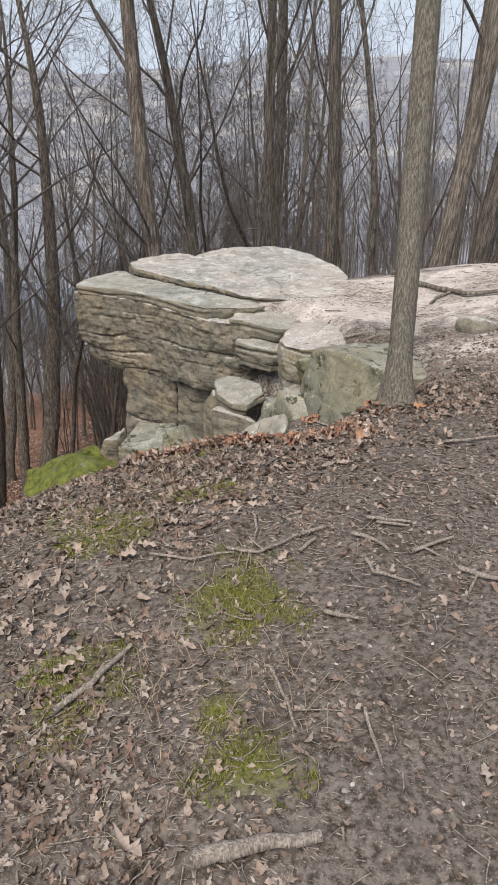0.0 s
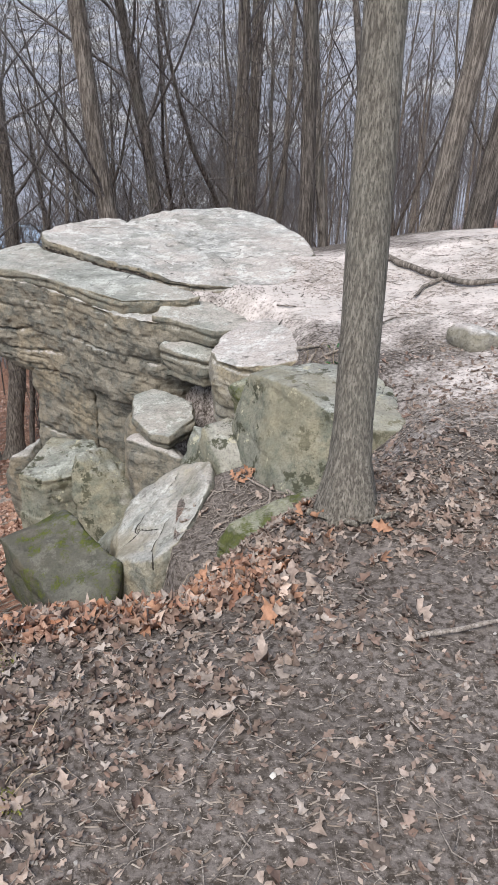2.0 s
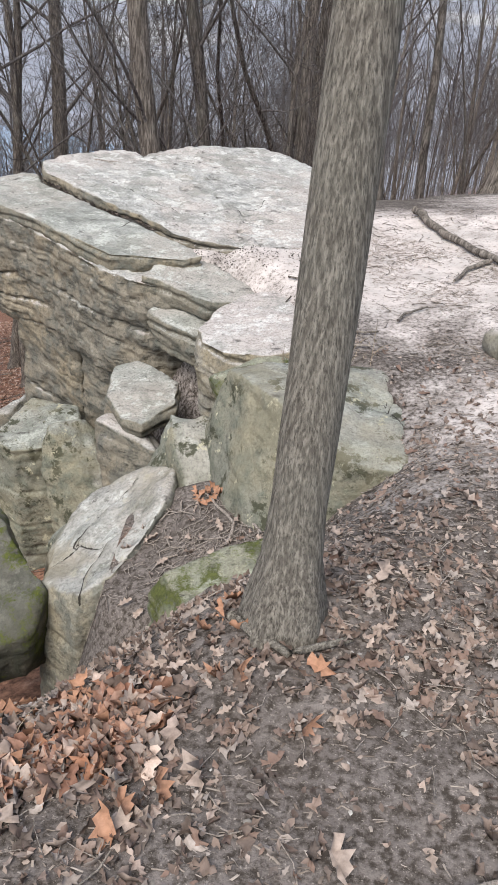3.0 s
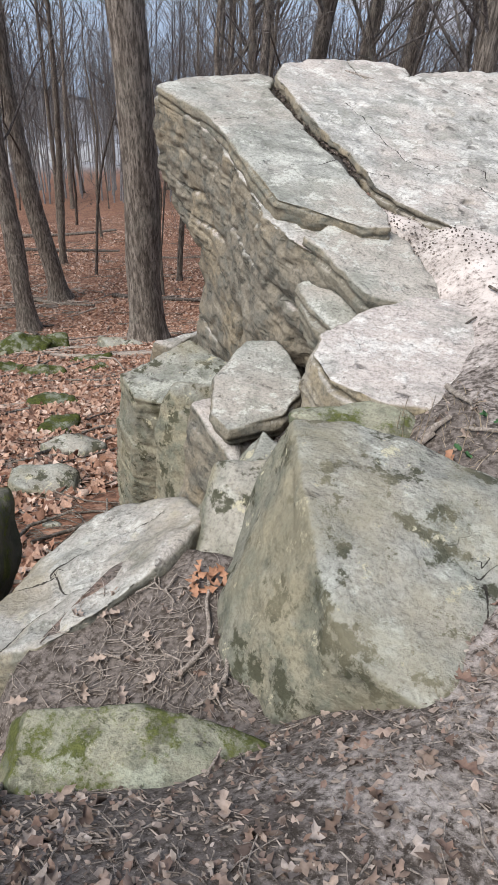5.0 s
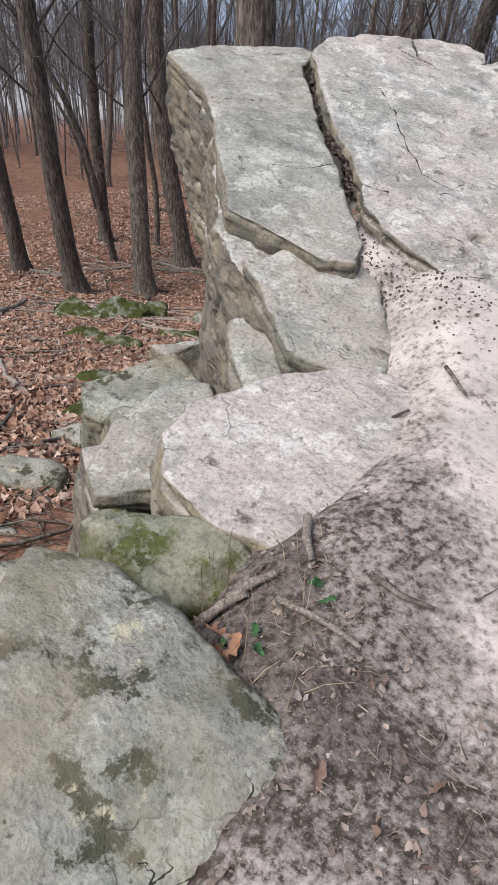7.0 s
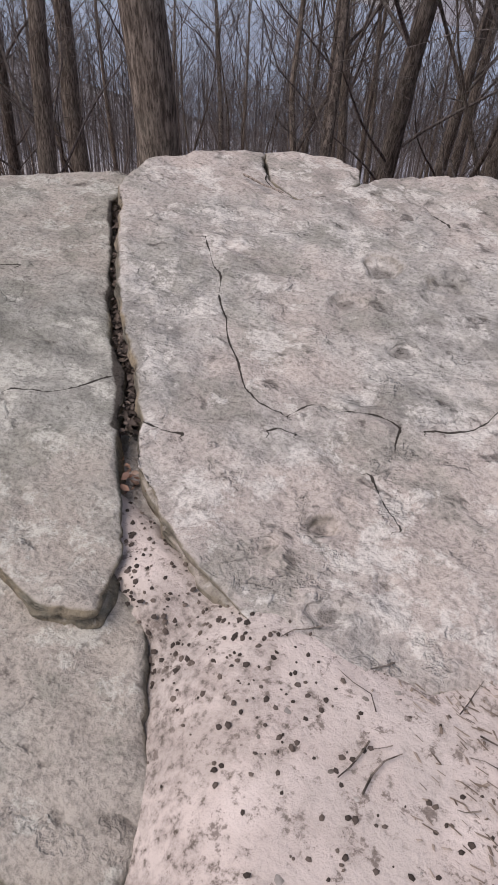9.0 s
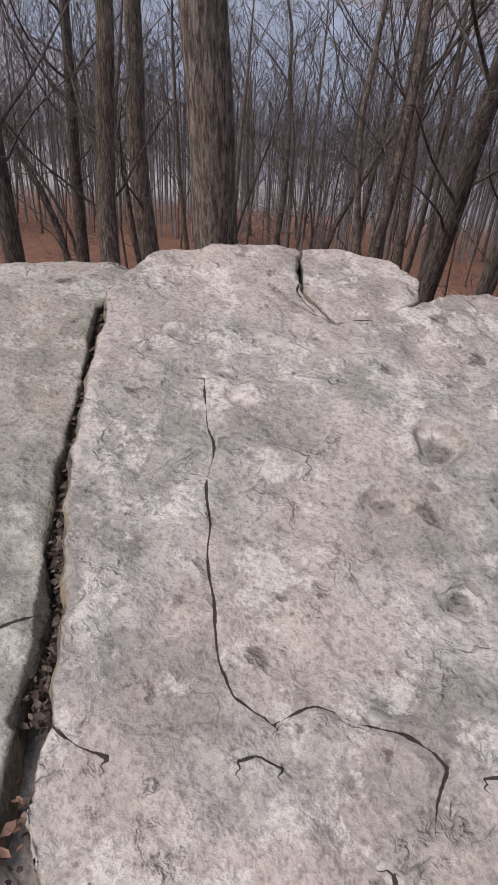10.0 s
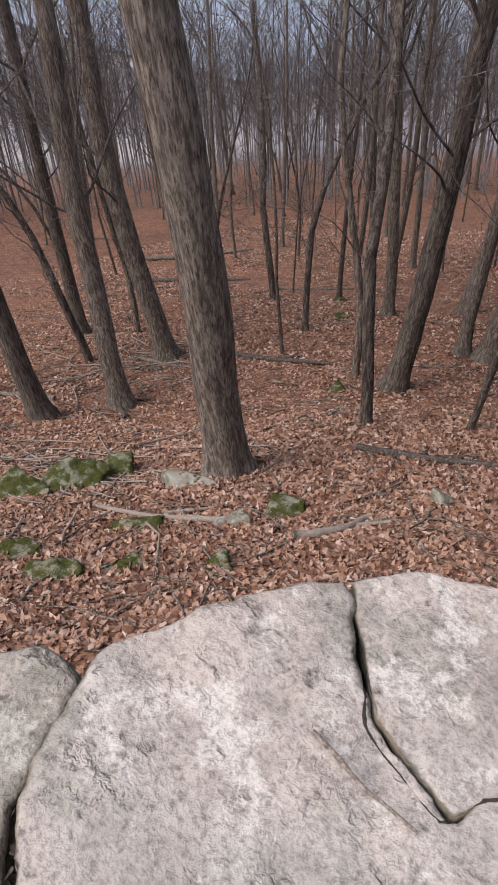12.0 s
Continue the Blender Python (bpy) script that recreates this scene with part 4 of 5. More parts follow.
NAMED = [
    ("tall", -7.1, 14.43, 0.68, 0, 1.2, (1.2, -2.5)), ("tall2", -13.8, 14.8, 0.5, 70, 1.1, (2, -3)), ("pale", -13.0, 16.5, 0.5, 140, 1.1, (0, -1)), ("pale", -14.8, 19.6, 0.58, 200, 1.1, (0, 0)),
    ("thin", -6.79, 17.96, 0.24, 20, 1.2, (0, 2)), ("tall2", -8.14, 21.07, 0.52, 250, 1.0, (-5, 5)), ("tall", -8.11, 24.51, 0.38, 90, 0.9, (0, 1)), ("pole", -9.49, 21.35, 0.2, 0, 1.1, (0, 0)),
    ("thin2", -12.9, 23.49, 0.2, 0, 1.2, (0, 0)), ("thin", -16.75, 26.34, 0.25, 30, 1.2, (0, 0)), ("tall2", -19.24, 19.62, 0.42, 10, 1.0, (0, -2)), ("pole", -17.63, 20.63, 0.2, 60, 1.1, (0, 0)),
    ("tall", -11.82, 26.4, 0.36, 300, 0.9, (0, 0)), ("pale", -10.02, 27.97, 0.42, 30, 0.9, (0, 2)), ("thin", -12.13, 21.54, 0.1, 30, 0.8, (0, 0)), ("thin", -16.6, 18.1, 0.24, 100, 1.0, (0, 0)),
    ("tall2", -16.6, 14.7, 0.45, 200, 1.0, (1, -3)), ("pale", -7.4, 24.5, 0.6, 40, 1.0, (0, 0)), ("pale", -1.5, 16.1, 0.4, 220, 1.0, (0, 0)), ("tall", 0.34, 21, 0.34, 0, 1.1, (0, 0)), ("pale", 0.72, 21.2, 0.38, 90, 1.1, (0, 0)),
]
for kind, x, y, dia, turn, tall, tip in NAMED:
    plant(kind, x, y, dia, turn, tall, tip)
for kind, x, y, dia, turn, tall, tip in [("tall2", -0.5, 17, 0.3, 33, 0.8, (0, -8)), ("tall2", 1.5, 14, 0.26, 120, 0.9, (0, 0)), ("pole", 1.9, 15, 0.18, 0, 1.2, (0, 0)), ("tall", 2.75, 12.2, 0.32, 20, 0.9, (0, 5)),
                                         ("tall2", 3.5, 12.2, 0.34, 300, 1.0, (0, 6)), ("thin", 3.2, 18, 0.2, 0, 1.3, (0, 0)), ("tall", 4.2, 16, 0.3, 77, 1.0, (0, 0))]:
    plant(kind, x, y, dia, turn, tall, tip)

rnd = random.Random(5)
placed = [(p[1], p[2]) for p in NAMED]
count = 0
while count < 300:
    a, r = rnd.uniform(-1.55, 0.75), rnd.uniform(13, 75) ** 1.0
    x, y = math.sin(a) * r, 6 + math.cos(a) * r
    v = float(downhill(x, y))
    if v < 10 or (v < 27 and x < -5.5) or min(math.hypot(x - q[0], y - q[1]) for q in placed) < 1.1:
        continue
    kind = rnd.choice(["thin", "thin2", "pole", "thin", "thin2", "tall", "tall2", "pale"] if r > 20 else ["thin", "thin2", "pole"])
    big = kind in ("tall", "tall2", "pale")
    plant(kind, x, y, rnd.uniform(0.18, 0.34) if big else rnd.uniform(0.07, 0.16), rnd.uniform(0, 360), rnd.uniform(0.75, 1.15), (rnd.uniform(-4, 4), rnd.uniform(-4, 4)))
    placed.append((x, y))
    count += 1

shrub_rnd = random.Random(31)
for k in range(32):
    while True:
        a, r = shrub_rnd.uniform(-0.36, 0.2), shrub_rnd.uniform(8.5, 28)
        x, y = math.sin(a) * r - 0.6, 8.5 + math.cos(a) * r
        if (x > -1.5 or y > 19) and 9.5 < float(downhill(x, y)) < 30 and min(math.hypot(x - q[0], y - q[1]) for q in placed) > 0.8:
            break
    plant("shrub" if k % 2 else "shrub2", x, y, 0.14 * shrub_rnd.uniform(0.8, 1.25), shrub_rnd.uniform(0, 360), shrub_rnd.uniform(0.8, 1.2))
for k in range(18):
    plant(("thin", "thin2")[k % 2], shrub_rnd.uniform(-4.6, 1.5), shrub_rnd.uniform(17.5, 30), shrub_rnd.uniform(0.09, 0.17), shrub_rnd.uniform(0, 360), shrub_rnd.uniform(0.9, 1.2), (shrub_rnd.uniform(-4, 4), shrub_rnd.uniform(-4, 4)))

trail_tree = make_tree("tree", 61, 13, 0.066, (0.03, 0.17), BARK_PALE, (6, 5, 3), gnarl=0.004, flare=1.7, bare=0.6)
trail_tree.matrix_basis = pose(0.83, 3.94, float(ground_z(np.array([0.83]), np.array([3.94]))[0]) + 0.02)
tagged(trail_tree, "slim young tree with pale flaky bark beside the trail", "tree")
far_rnd = random.Random(12)
far_paths = []
while len(far_paths) < 33000:
    a, r = far_rnd.uniform(-1.6, 0.7), 55 + 175 * far_rnd.random() ** 1.3
    x, y = math.sin(a) * r, 6 + math.cos(a) * r
    if float(downhill(x, y)) < 38:
        continue
    z = float(hillside(np.array([x]), np.array([y]))[0])
    h, lx, ly = far_rnd.uniform(11, 17), far_rnd.uniform(-0.6, 0.6), far_rnd.uniform(-0.6, 0.6)
    far_paths.append(([(x, y, z - 0.3), (x + lx * 0.5, y + ly * 0.5, z + h * 0.5), (x + lx, y + ly, z + h)], [0.085, 0.06, 0.02]))
    for b in range(13):
        f, q, w = far_rnd.uniform(0.35, 0.97), far_rnd.uniform(0, 6.28), far_rnd.uniform(1.0, 3.2)
        far_paths.append(([(x + lx * f, y + ly * f, z + h * f), (x + lx * f + math.cos(q) * w * 0.6, y + ly * f + math.sin(q) * w * 0.6, z + h * f + w * 0.6), (x + lx * f + math.cos(q) * w, y + ly * f + math.sin(q) * w, z + h * f + w * 1.3)], [0.03, 0.024, 0.012]))
tagged(mesh_object("far_woods", *tubes(far_paths, lambda r: 3), HAZED_TWIG), "bare grey winter woods down the far slope", "woods", kind="stuff")

# ---- fallen leaves, chips, twigs, moss ----
def crumple(verts, seed, amount):
    r = random.Random(seed)
    return [(x + r.gauss(0, 0.03), y + r.gauss(0, 0.03), z + r.gauss(0, amount)) for x, y, z in verts]


LEAF = ([(0, -0.62, 0.02), (0.1, -0.36, 0.06), (0.24, -0.24, 0.12), (0.14, -0.08, 0.06), (0.3, 0.12, 0.18), (0.13, 0.24, 0.07), (0.16, 0.44, 0.12), (0, 0.56, 0.1), (-0.15, 0.42, 0.13), (-0.12, 0.22, 0.07), (-0.3, 0.1, 0.17), (-0.13, -0.1, 0.06), (-0.24, -0.26, 0.12), (-0.09, -0.36, 0.06), (0, -0.1, -0.03), (0, 0.26, 0.0)],
        [(14, k, k + 1) for k in range(0, 4)] + [(15, k, k + 1) for k in range(4, 10)] + [(14, k, (k + 1) % 14) for k in range(10, 14)] + [(14, 4, 15), (14, 15, 10)])
SCRAP = ([(0, -0.5, 0.06), (0.28, -0.1, 0.14), (0.2, 0.35, 0.08), (-0.05, 0.52, 0.16), (-0.3, 0.1, 0.12), (0, 0, 0.0)], [(5, k, (k + 1) % 5) for k in range(5)])
CHIP = ([(-0.5, -0.12, 0), (0.5, -0.1, 0), (0.45, 0.12, 0), (-0.42, 0.1, 0), (-0.4, -0.04, 0.1), (0.4, -0.03, 0.11), (0.36, 0.05, 0.1), (-0.34, 0.04, 0.09)],
        [(4, 5, 6, 7), (0, 1, 5, 4), (1, 2, 6, 5), (2, 3, 7, 6), (3, 0, 4, 7)])
BLADE = ([(-0.22, 0, 0), (0.22, 0.05, 0), (0.0, 0.2, 0), (0.1, 0.1, 1.0)], [(0, 1, 3), (1, 2, 3), (2, 0, 3)])
STONE = ([(0.5, 0, 0), (0.15, 0.45, 0.05), (-0.4, 0.3, 0), (-0.45, -0.25, 0.04), (0.1, -0.42, 0), (0.2, 0.05, 0.32), (-0.2, 0.02, 0.28)],
         [(0, 1, 5), (1, 6, 5), (1, 2, 6), (2, 3, 6), (3, 4, 6), (4, 5, 6), (4, 0, 5)])
rs = np.random.RandomState(21)


def strew(name, shape, n, x, y, size, tilt, mat, label, category, lift=0.004, stretch=None):
    z = ground_z(x, y) + lift
    s = rs.uniform(size[0], size[1], n)
    sc = np.repeat(s[:, None], 3, 1) if stretch is None else s[:, None] * np.asarray(stretch)
    m = spin(n, rs, tilt)
    for j in range(3):
        shaped = (crumple(shape[0], j, 0.1), shape[1]) if shape is not CHIP else shape
        scatter(name, shaped, np.stack([x, y, z], 1)[j::3], m[j::3], sc[j::3], mat, label, category)


def pick(n, chance, lo, hi):
    """n places in a rectangle, kept by chance(x, y)."""
    out = np.zeros((0, 2))
    while len(out) < n:
        p = rs.uniform(lo, hi, (n * 2, 2))
        out = np.concatenate([out, p[rs.rand(len(p)) < chance(p[:, 0], p[:, 1])]])
    return out[:n, 0], out[:n, 1]


def on_slope(x, y):
    d = brink_distance(x, y)
    r = np.hypot(x + 0.5, y - 8)
    return smooth(0.7, 2.0, -d) * np.clip(9.0 / (r + 1), 0.25, 1) * (downhill(x, y) > 1) * ((x < -1.75) | ((y < 6.2) & (x < -0.75)) | (y < 4.0) | (y > 10.5))


x, y = pick(130000, on_slope, (-30, 3), (2, 44))
strew("leaf_litter", SCRAP, 130000, x, y, (0.07, 0.16), 0.8, LEAF_RED, "russet fallen leaves covering the wooded slope", "leaves", 0.012)
x, y = pick(16000, lambda x, y: on_slope(x, y) * smooth(18, 8, np.hypot(x, y - 8)), (-14, 3), (1, 20))
strew("leaf_litter", LEAF, 16000, x, y, (0.08, 0.15), 0.85, LEAF_RED, "lobed russet fallen leaves on the wooded slope", "leaves", 0.02)


def trail_litter(x, y):
    d = brink_distance(x, y)
    n = fbm(xyz(x, y), 0.5, 2)
    edge = smooth(1.0, 0.15, d) * smooth(-0.9, -0.2, d) * (y > 2.6) * smooth(4.6, 4.1, y)
    left = smooth(0.15, -0.45, x) * (y < 2.9)
    right = np.maximum(0.8 * blob(x, y, 1.85, 4.4, 0.8, 1.2), 0.7 * blob(x, y, 1.25, 3.75, 0.6, 0.55))
    return np.clip(0.05 + 0.9 * np.maximum.reduce([edge, left * 0.6, right]) * (0.6 + 1.4 * n), 0, 1) * (d > -0.9)


def trail_all(x, y):
    d = brink_distance(x, y)
    n = fbm(xyz(x, y) + 4, 0.6, 3)
    return np.clip(0.45 + 1.1 * n + 0.3 * smooth(0.6, -0.5, x), 0.04, 1) * smooth(-1.0, -0.5, d) * smooth(6.6, 5.2, y)


x, y = pick(7500, trail_litter, (-1.5, 0.5), (2.9, 6.2))
strew("leaf_litter", LEAF, 7500, x, y, (0.022, 0.058), 0.95, LEAF_GREY, "faded brown fallen leaves on the trail", "leaves", 0.006)
x, y = pick(16000, trail_all, (-1.6, 0.4), (3.0, 6.8))
strew("leaf_litter", SCRAP, 16000, x, y, (0.008, 0.03), 0.6, LEAF_GREY, "crumbled leaf scraps on the trail soil", "leaves", 0.003)
x, y = pick(30000, trail_all, (-1.6, 0.4), (3.0, 6.8))
strew("wood_chips", CHIP, 30000, x, y, (0.007, 0.032), 0.35, CHIPS, "small bark chips and wood crumbs on the soil", "wood chips", 0.003, (1, 0.5, 0.35))
x, y = pick(1500, lambda x, y: smooth(-0.2, 0.2, brink_distance(x, y)) * 0.7, (-1.0, 0.6), (2.8, 8.4))
strew("pebbles", STONE, 1500, x, y, (0.006, 0.022), 0.3, PEBBLE, "small pale pebbles in the soil and sand", "pebbles", -0.001)
x, y = pick(11000, lambda x, y: smooth(0.1, 0.5, brink_distance(x, y)) * smooth(5.6, 6.4, y) * np.clip(0.3 + fbm(xyz(x, y), 0.4, 2) * 2, 0.05, 1), (0.2, 5.5), (2.8, 8.6))
strew("wood_chips", CHIP, 11000, x, y, (0.006, 0.036), 0.3, CHIPS, "dark bark crumbs on the pale sand", "wood chips", 0.003, (1, 0.35, 0.3))

CRUMB = leaf_material("dark_crumbs", (0.05, 0.04, 0.034), (0.1, 0.08, 0.07), (0.16, 0.13, 0.11))
x, y = pick(420, lambda x, y: np.maximum.reduce([blob(x, y, 0.3, 7.42, 0.35, 0.16), 0.25 * blob(x, y, 0.7, 7.35, 0.5, 0.25), 0.6 * blob(x, y, 0.0, 7.5, 0.2, 0.12)]), (-0.2, 7.0), (1.5, 7.8))
strew("bark_crumbs", STONE, 420, x, y, (0.004, 0.016), 0.4, CRUMB, "dark bark and soil crumbs on the pale sand", "crumbs", 0.001)

MOSS_SPOTS = [(-0.04, 2.0, 0.26, 0.28), (-0.55, 2.55, 0.2, 0.22), (-0.5, 1.62, 0.18, 0.26), (-0.08, 1.5, 0.1, 0.1), (-0.18, 2.75, 0.2, 0.1), (-0.3, 3.3, 0.25, 0.16), (0.0, 1.3, 0.16, 0.12)]
x, y = pick(12000, lambda x, y: np.clip(np.maximum.reduce([blob(x, y, *m) for m in MOSS_SPOTS]) * 0.9 + 1.1 * fbm(xyz(x, y), 0.09, 2) * (np.maximum.reduce([blob(x, y, *m) for m in MOSS_SPOTS]) > 0.05) - 0.12, 0, 1), (-1, 1.1), (0.4, 3.7))
strew("moss_cushion", BLADE, 12000, x, y, (0.008, 0.02), 0.5, MOSS_TUFT, "yellow-green moss cushions on the trail soil", "moss", -0.002)


def twigs(rnd, xs, ys, length, radius, lift, bend=0.35):
    """Tapered bent twigs lying on the ground."""
    lines = []
    for x, y in zip(xs, ys):
        n, r, a = length(), radius(), rnd.uniform(0, 6.3)
        line = []
        for k in range(4):
            line.append((x, y))
            a += rnd.gauss(0, bend)
            x, y = x + math.cos(a) * n / 3, y + math.sin(a) * n / 3
        lines.append((line, r))
    flat = np.array([p for line, r in lines for p in line])
    z = ground_z(flat[:, 0], flat[:, 1]).reshape(-1, 4)
    return [([(p[0], p[1], zz + lift + r) for p, zz in zip(line, row)], [r, r * 0.9, r * 0.75, r * 0.5]) for (line, r), row in zip(lines, z)]


trnd = random.Random(9)
tx, ty = pick(5500, trail_all, (-1.5, 0.5), (2.9, 6.8))
tagged(mesh_object("twig_litter", *tubes(twigs(trnd, tx, ty, lambda: trnd.uniform(0.012, 0.045) + 0.14 * trnd.random() ** 5, lambda: trnd.uniform(0.0009, 0.0018) + 0.0016 * trnd.random() ** 3, 0.008), lambda r: 4), DEADWOOD), "thin dead twigs scattered over the soil", "twigs", kind="stuff")
tx, ty = pick(1500, on_slope, (-24, 4), (2, 36))
tagged(mesh_object("twig_litter", *tubes(twigs(trnd, tx, ty, lambda: trnd.uniform(0.3, 1.4), lambda: trnd.uniform(0.006, 0.02), 0.03), lambda r: 5), BARK), "dead twigs lying in the leaves on the slope", "twigs", kind="stuff")


for cx, cy, spread, many in ((-15.6, 19.5, 1.1, 46), (-15.3, 17.0, 1.3, 34), (-10.6, 13.4, 0.9, 30), (-8.6, 12.6, 0.8, 24)):
    tx, ty = rs.normal(cx, spread, many), rs.normal(cy, spread, many)
    tagged(mesh_object("brushwood", *tubes(twigs(trnd, tx, ty, lambda: trnd.uniform(0.4, 1.9), lambda: trnd.uniform(0.008, 0.024), 0.05, 0.25), lambda r: 5), DEADWOOD), "pale dead branches heaped in the leaves", "branches", kind="stuff")
tx, ty = pick(420, lambda x, y: 0.9 * smooth(0.3, 0.9, -brink_distance(x, y)), (-3.4, 5.4), (-0.9, 8.0))
tagged(mesh_object("twig_litter", *tubes(twigs(trnd, tx, ty, lambda: trnd.uniform(0.08, 0.5), lambda: trnd.uniform(0.002, 0.007), 0.012), lambda r: 5), BARK), "dead twigs heaped below the outcrop", "twigs", kind="stuff")


def stick(points, radius, label, mat=DEADWOOD, forks=(), lift=0.012, flat=None, name="fallen_stick"):
    """A dead stick lying along points (x, y), with knots, a taper and optional side forks."""
    def lay(line, r):
        pts = []
        for (ax, ay), (bx, by) in zip(line, line[1:]):
            for k in range(6):
                pts.append((ax + (bx - ax) * k / 6, ay + (by - ay) * k / 6))
        pts.append(line[-1])
        zs_all = ground_z(np.array([p[0] for p in pts]), np.array([p[1] for p in pts]))
        out = []
        for k, (px, py) in enumerate(pts):
            w = 0.3 * r * math.sin(k * 1.1 + ax * 9)
            z = flat if flat is not None else zs_all[k]
            out.append((px + w, py + w * 0.6, z + lift + r * 0.7))
        n = len(out)
        zs = np.convolve(np.pad([p[2] for p in out], 2, mode="edge"), np.ones(5) / 5, "valid")
        return [(p[0], p[1], max(zz, p[2])) for p, zz in zip(out, zs)], [r * (1 - 0.45 * k / n) * (1 + 0.05 * math.sin(k * 2.3) + (0.16 if k % 7 == 3 else 0.0)) for k in range(n)]
    radius = radius * 1.35
    v, f = tubes([lay(points, radius)] + [lay(fk, radius * 0.6) for fk in forks], lambda r: 7)
    return tagged(mesh_object(name, v, f, mat), label, "stick")


SOIL_STICK = "weathered grey-brown dead stick lying on the soil"
stick([(-0.12, 1.05), (0.02, 1.08), (0.15, 1.1)], 0.016, "thick knotty dead branch piece on the soil")
stick([(-0.53, 1.53), (-0.44, 1.62), (-0.35, 1.77)], 0.008, SOIL_STICK, forks=[[(-0.44, 1.62), (-0.42, 1.7)]])
stick([(0.45, 2.49), (0.53, 2.46), (0.61, 2.45)], 0.006, SOIL_STICK)
stick([(0.48, 2.45), (0.6, 2.42)], 0.005, SOIL_STICK)
stick([(-0.08, 2.24), (0.03, 2.22), (0.12, 2.3), (0.2, 2.39)], 0.005, SOIL_STICK, forks=[[(0.0, 2.22), (-0.01, 2.12)], [(0.05, 2.24), (0.0, 2.33)]])
stick([(-0.35, 2.27), (-0.2, 2.2), (-0.05, 2.22)], 0.004, SOIL_STICK)
stick([(0.57, 2.25), (0.66, 2.3), (0.74, 2.34)], 0.006, SOIL_STICK, forks=[[(0.62, 2.28), (0.67, 2.22)]])
stick([(0.38, 2.38), (0.46, 2.33), (0.5, 2.26)], 0.006, SOIL_STICK)
stick([(0.02, 2.5), (0.03, 2.4), (0.02, 2.32)], 0.004, SOIL_STICK)
stick([(0.41, 2.21), (0.42, 2.12), (0.5, 2.07), (0.56, 2.03)], 0.005, SOIL_STICK)
stick([(0.23, 1.88), (0.33, 1.84)], 0.006, SOIL_STICK)
stick([(0.71, 2.14), (0.85, 2.05), (1.0, 1.98)], 0.007, SOIL_STICK, forks=[[(0.76, 2.1), (0.7, 1.98)]])
stick([(0.06, 1.63), (0.1, 1.5), (0.12, 1.4)], 0.004, SOIL_STICK)
stick([(0.3, 1.48), (0.32, 1.3)], 0.004, SOIL_STICK)
stick([(0.93, 3.28), (1.05, 3.31), (1.16, 3.34), (1.4, 3.42)], 0.006, "pale dead twig lying across leaves")
stick([(0.18, 2.36), (0.28, 2.42)], 0.007, "flat grey wood splinter on the soil")
stick([(0.17, 2.24), (0.24, 2.34)], 0.006, "flat grey wood splinter on the soil")
stick([(0.62, 4.35), (0.5, 4.45), (0.35, 4.6)], 0.008, "grey stick by the tree's foot")
stick([(0.7, 4.0), (0.85, 3.86), (1.0, 3.92)], 0.01, "thin root beside the tree's foot", BARK_PALE)
stick([(0.6, 4.98), (0.62, 5.12), (0.52, 5.26), (0.46, 5.36)], 0.006, "crooked dead twig in the gully", forks=[[(0.6, 5.12), (0.66, 5.2)]])
stick([(0.74, 5.02), (0.68, 5.14), (0.6, 5.22)], 0.005, "thin dead twig in the gully")
stick([(0.78, 4.5), (0.9, 4.64), (1.08, 4.76)], 0.006, "pale forked twig on the mossy slab", forks=[[(0.9, 4.64), (0.88, 4.78)], [(1.02, 4.72), (1.05, 4.8)]], flat=-0.49)
stick([(0.82, 6.3), (0.95, 6.16)], 0.009, "straight dead stick by the pale slab")
stick([(0.85, 6.0), (0.9, 6.1)], 0.01, "pale dead stick by the mossy rock")
stick([(0.83, 5.94), (0.88, 6.03)], 0.01, "pale dead stick by the mossy rock")
stick([(0.96, 6.04), (1.17, 6.06)], 0.006, "thin dead stick on the soil")
stick([(1.07, 6.22), (1.15, 6.23), (1.22, 6.26)], 0.006, "dark dead stick on the sand", BARK)
stick([(0.72, 6.5), (0.78, 6.61)], 0.007, "dark dead stick on the pale slab", BARK_DARK)
stick([(0.69, 6.74), (0.75, 6.82)], 0.005, "dark forked twig on the pale slab", BARK_DARK, forks=[[(0.71, 6.78), (0.68, 6.85)]])
stick([(0.72, 7.03), (0.85, 6.94)], 0.005, "thin twig on the sand", BARK)
stick([(1.33, 6.43), (1.37, 6.52), (1.5, 6.6)], 0.006, "dark twig on the sand", BARK_DARK)
stick([(-0.98, 9.02), (-0.86, 9.0), (-0.76, 9.0)], 0.0035, "dead twig lying on the rock by the crack", flat=-0.365)
stick([(1.6, 8.5), (1.67, 8.1), (1.8, 7.75), (1.95, 7.35), (2.1, 7.05), (2.5, 6.95)], 0.022, "bare exposed tree root across the sand", BARK, name="tree_root")
stick([(1.95, 7.3), (1.8, 7.2), (1.7, 7.0)], 0.012, "thin exposed tree root in the sand", BARK, name="tree_root")
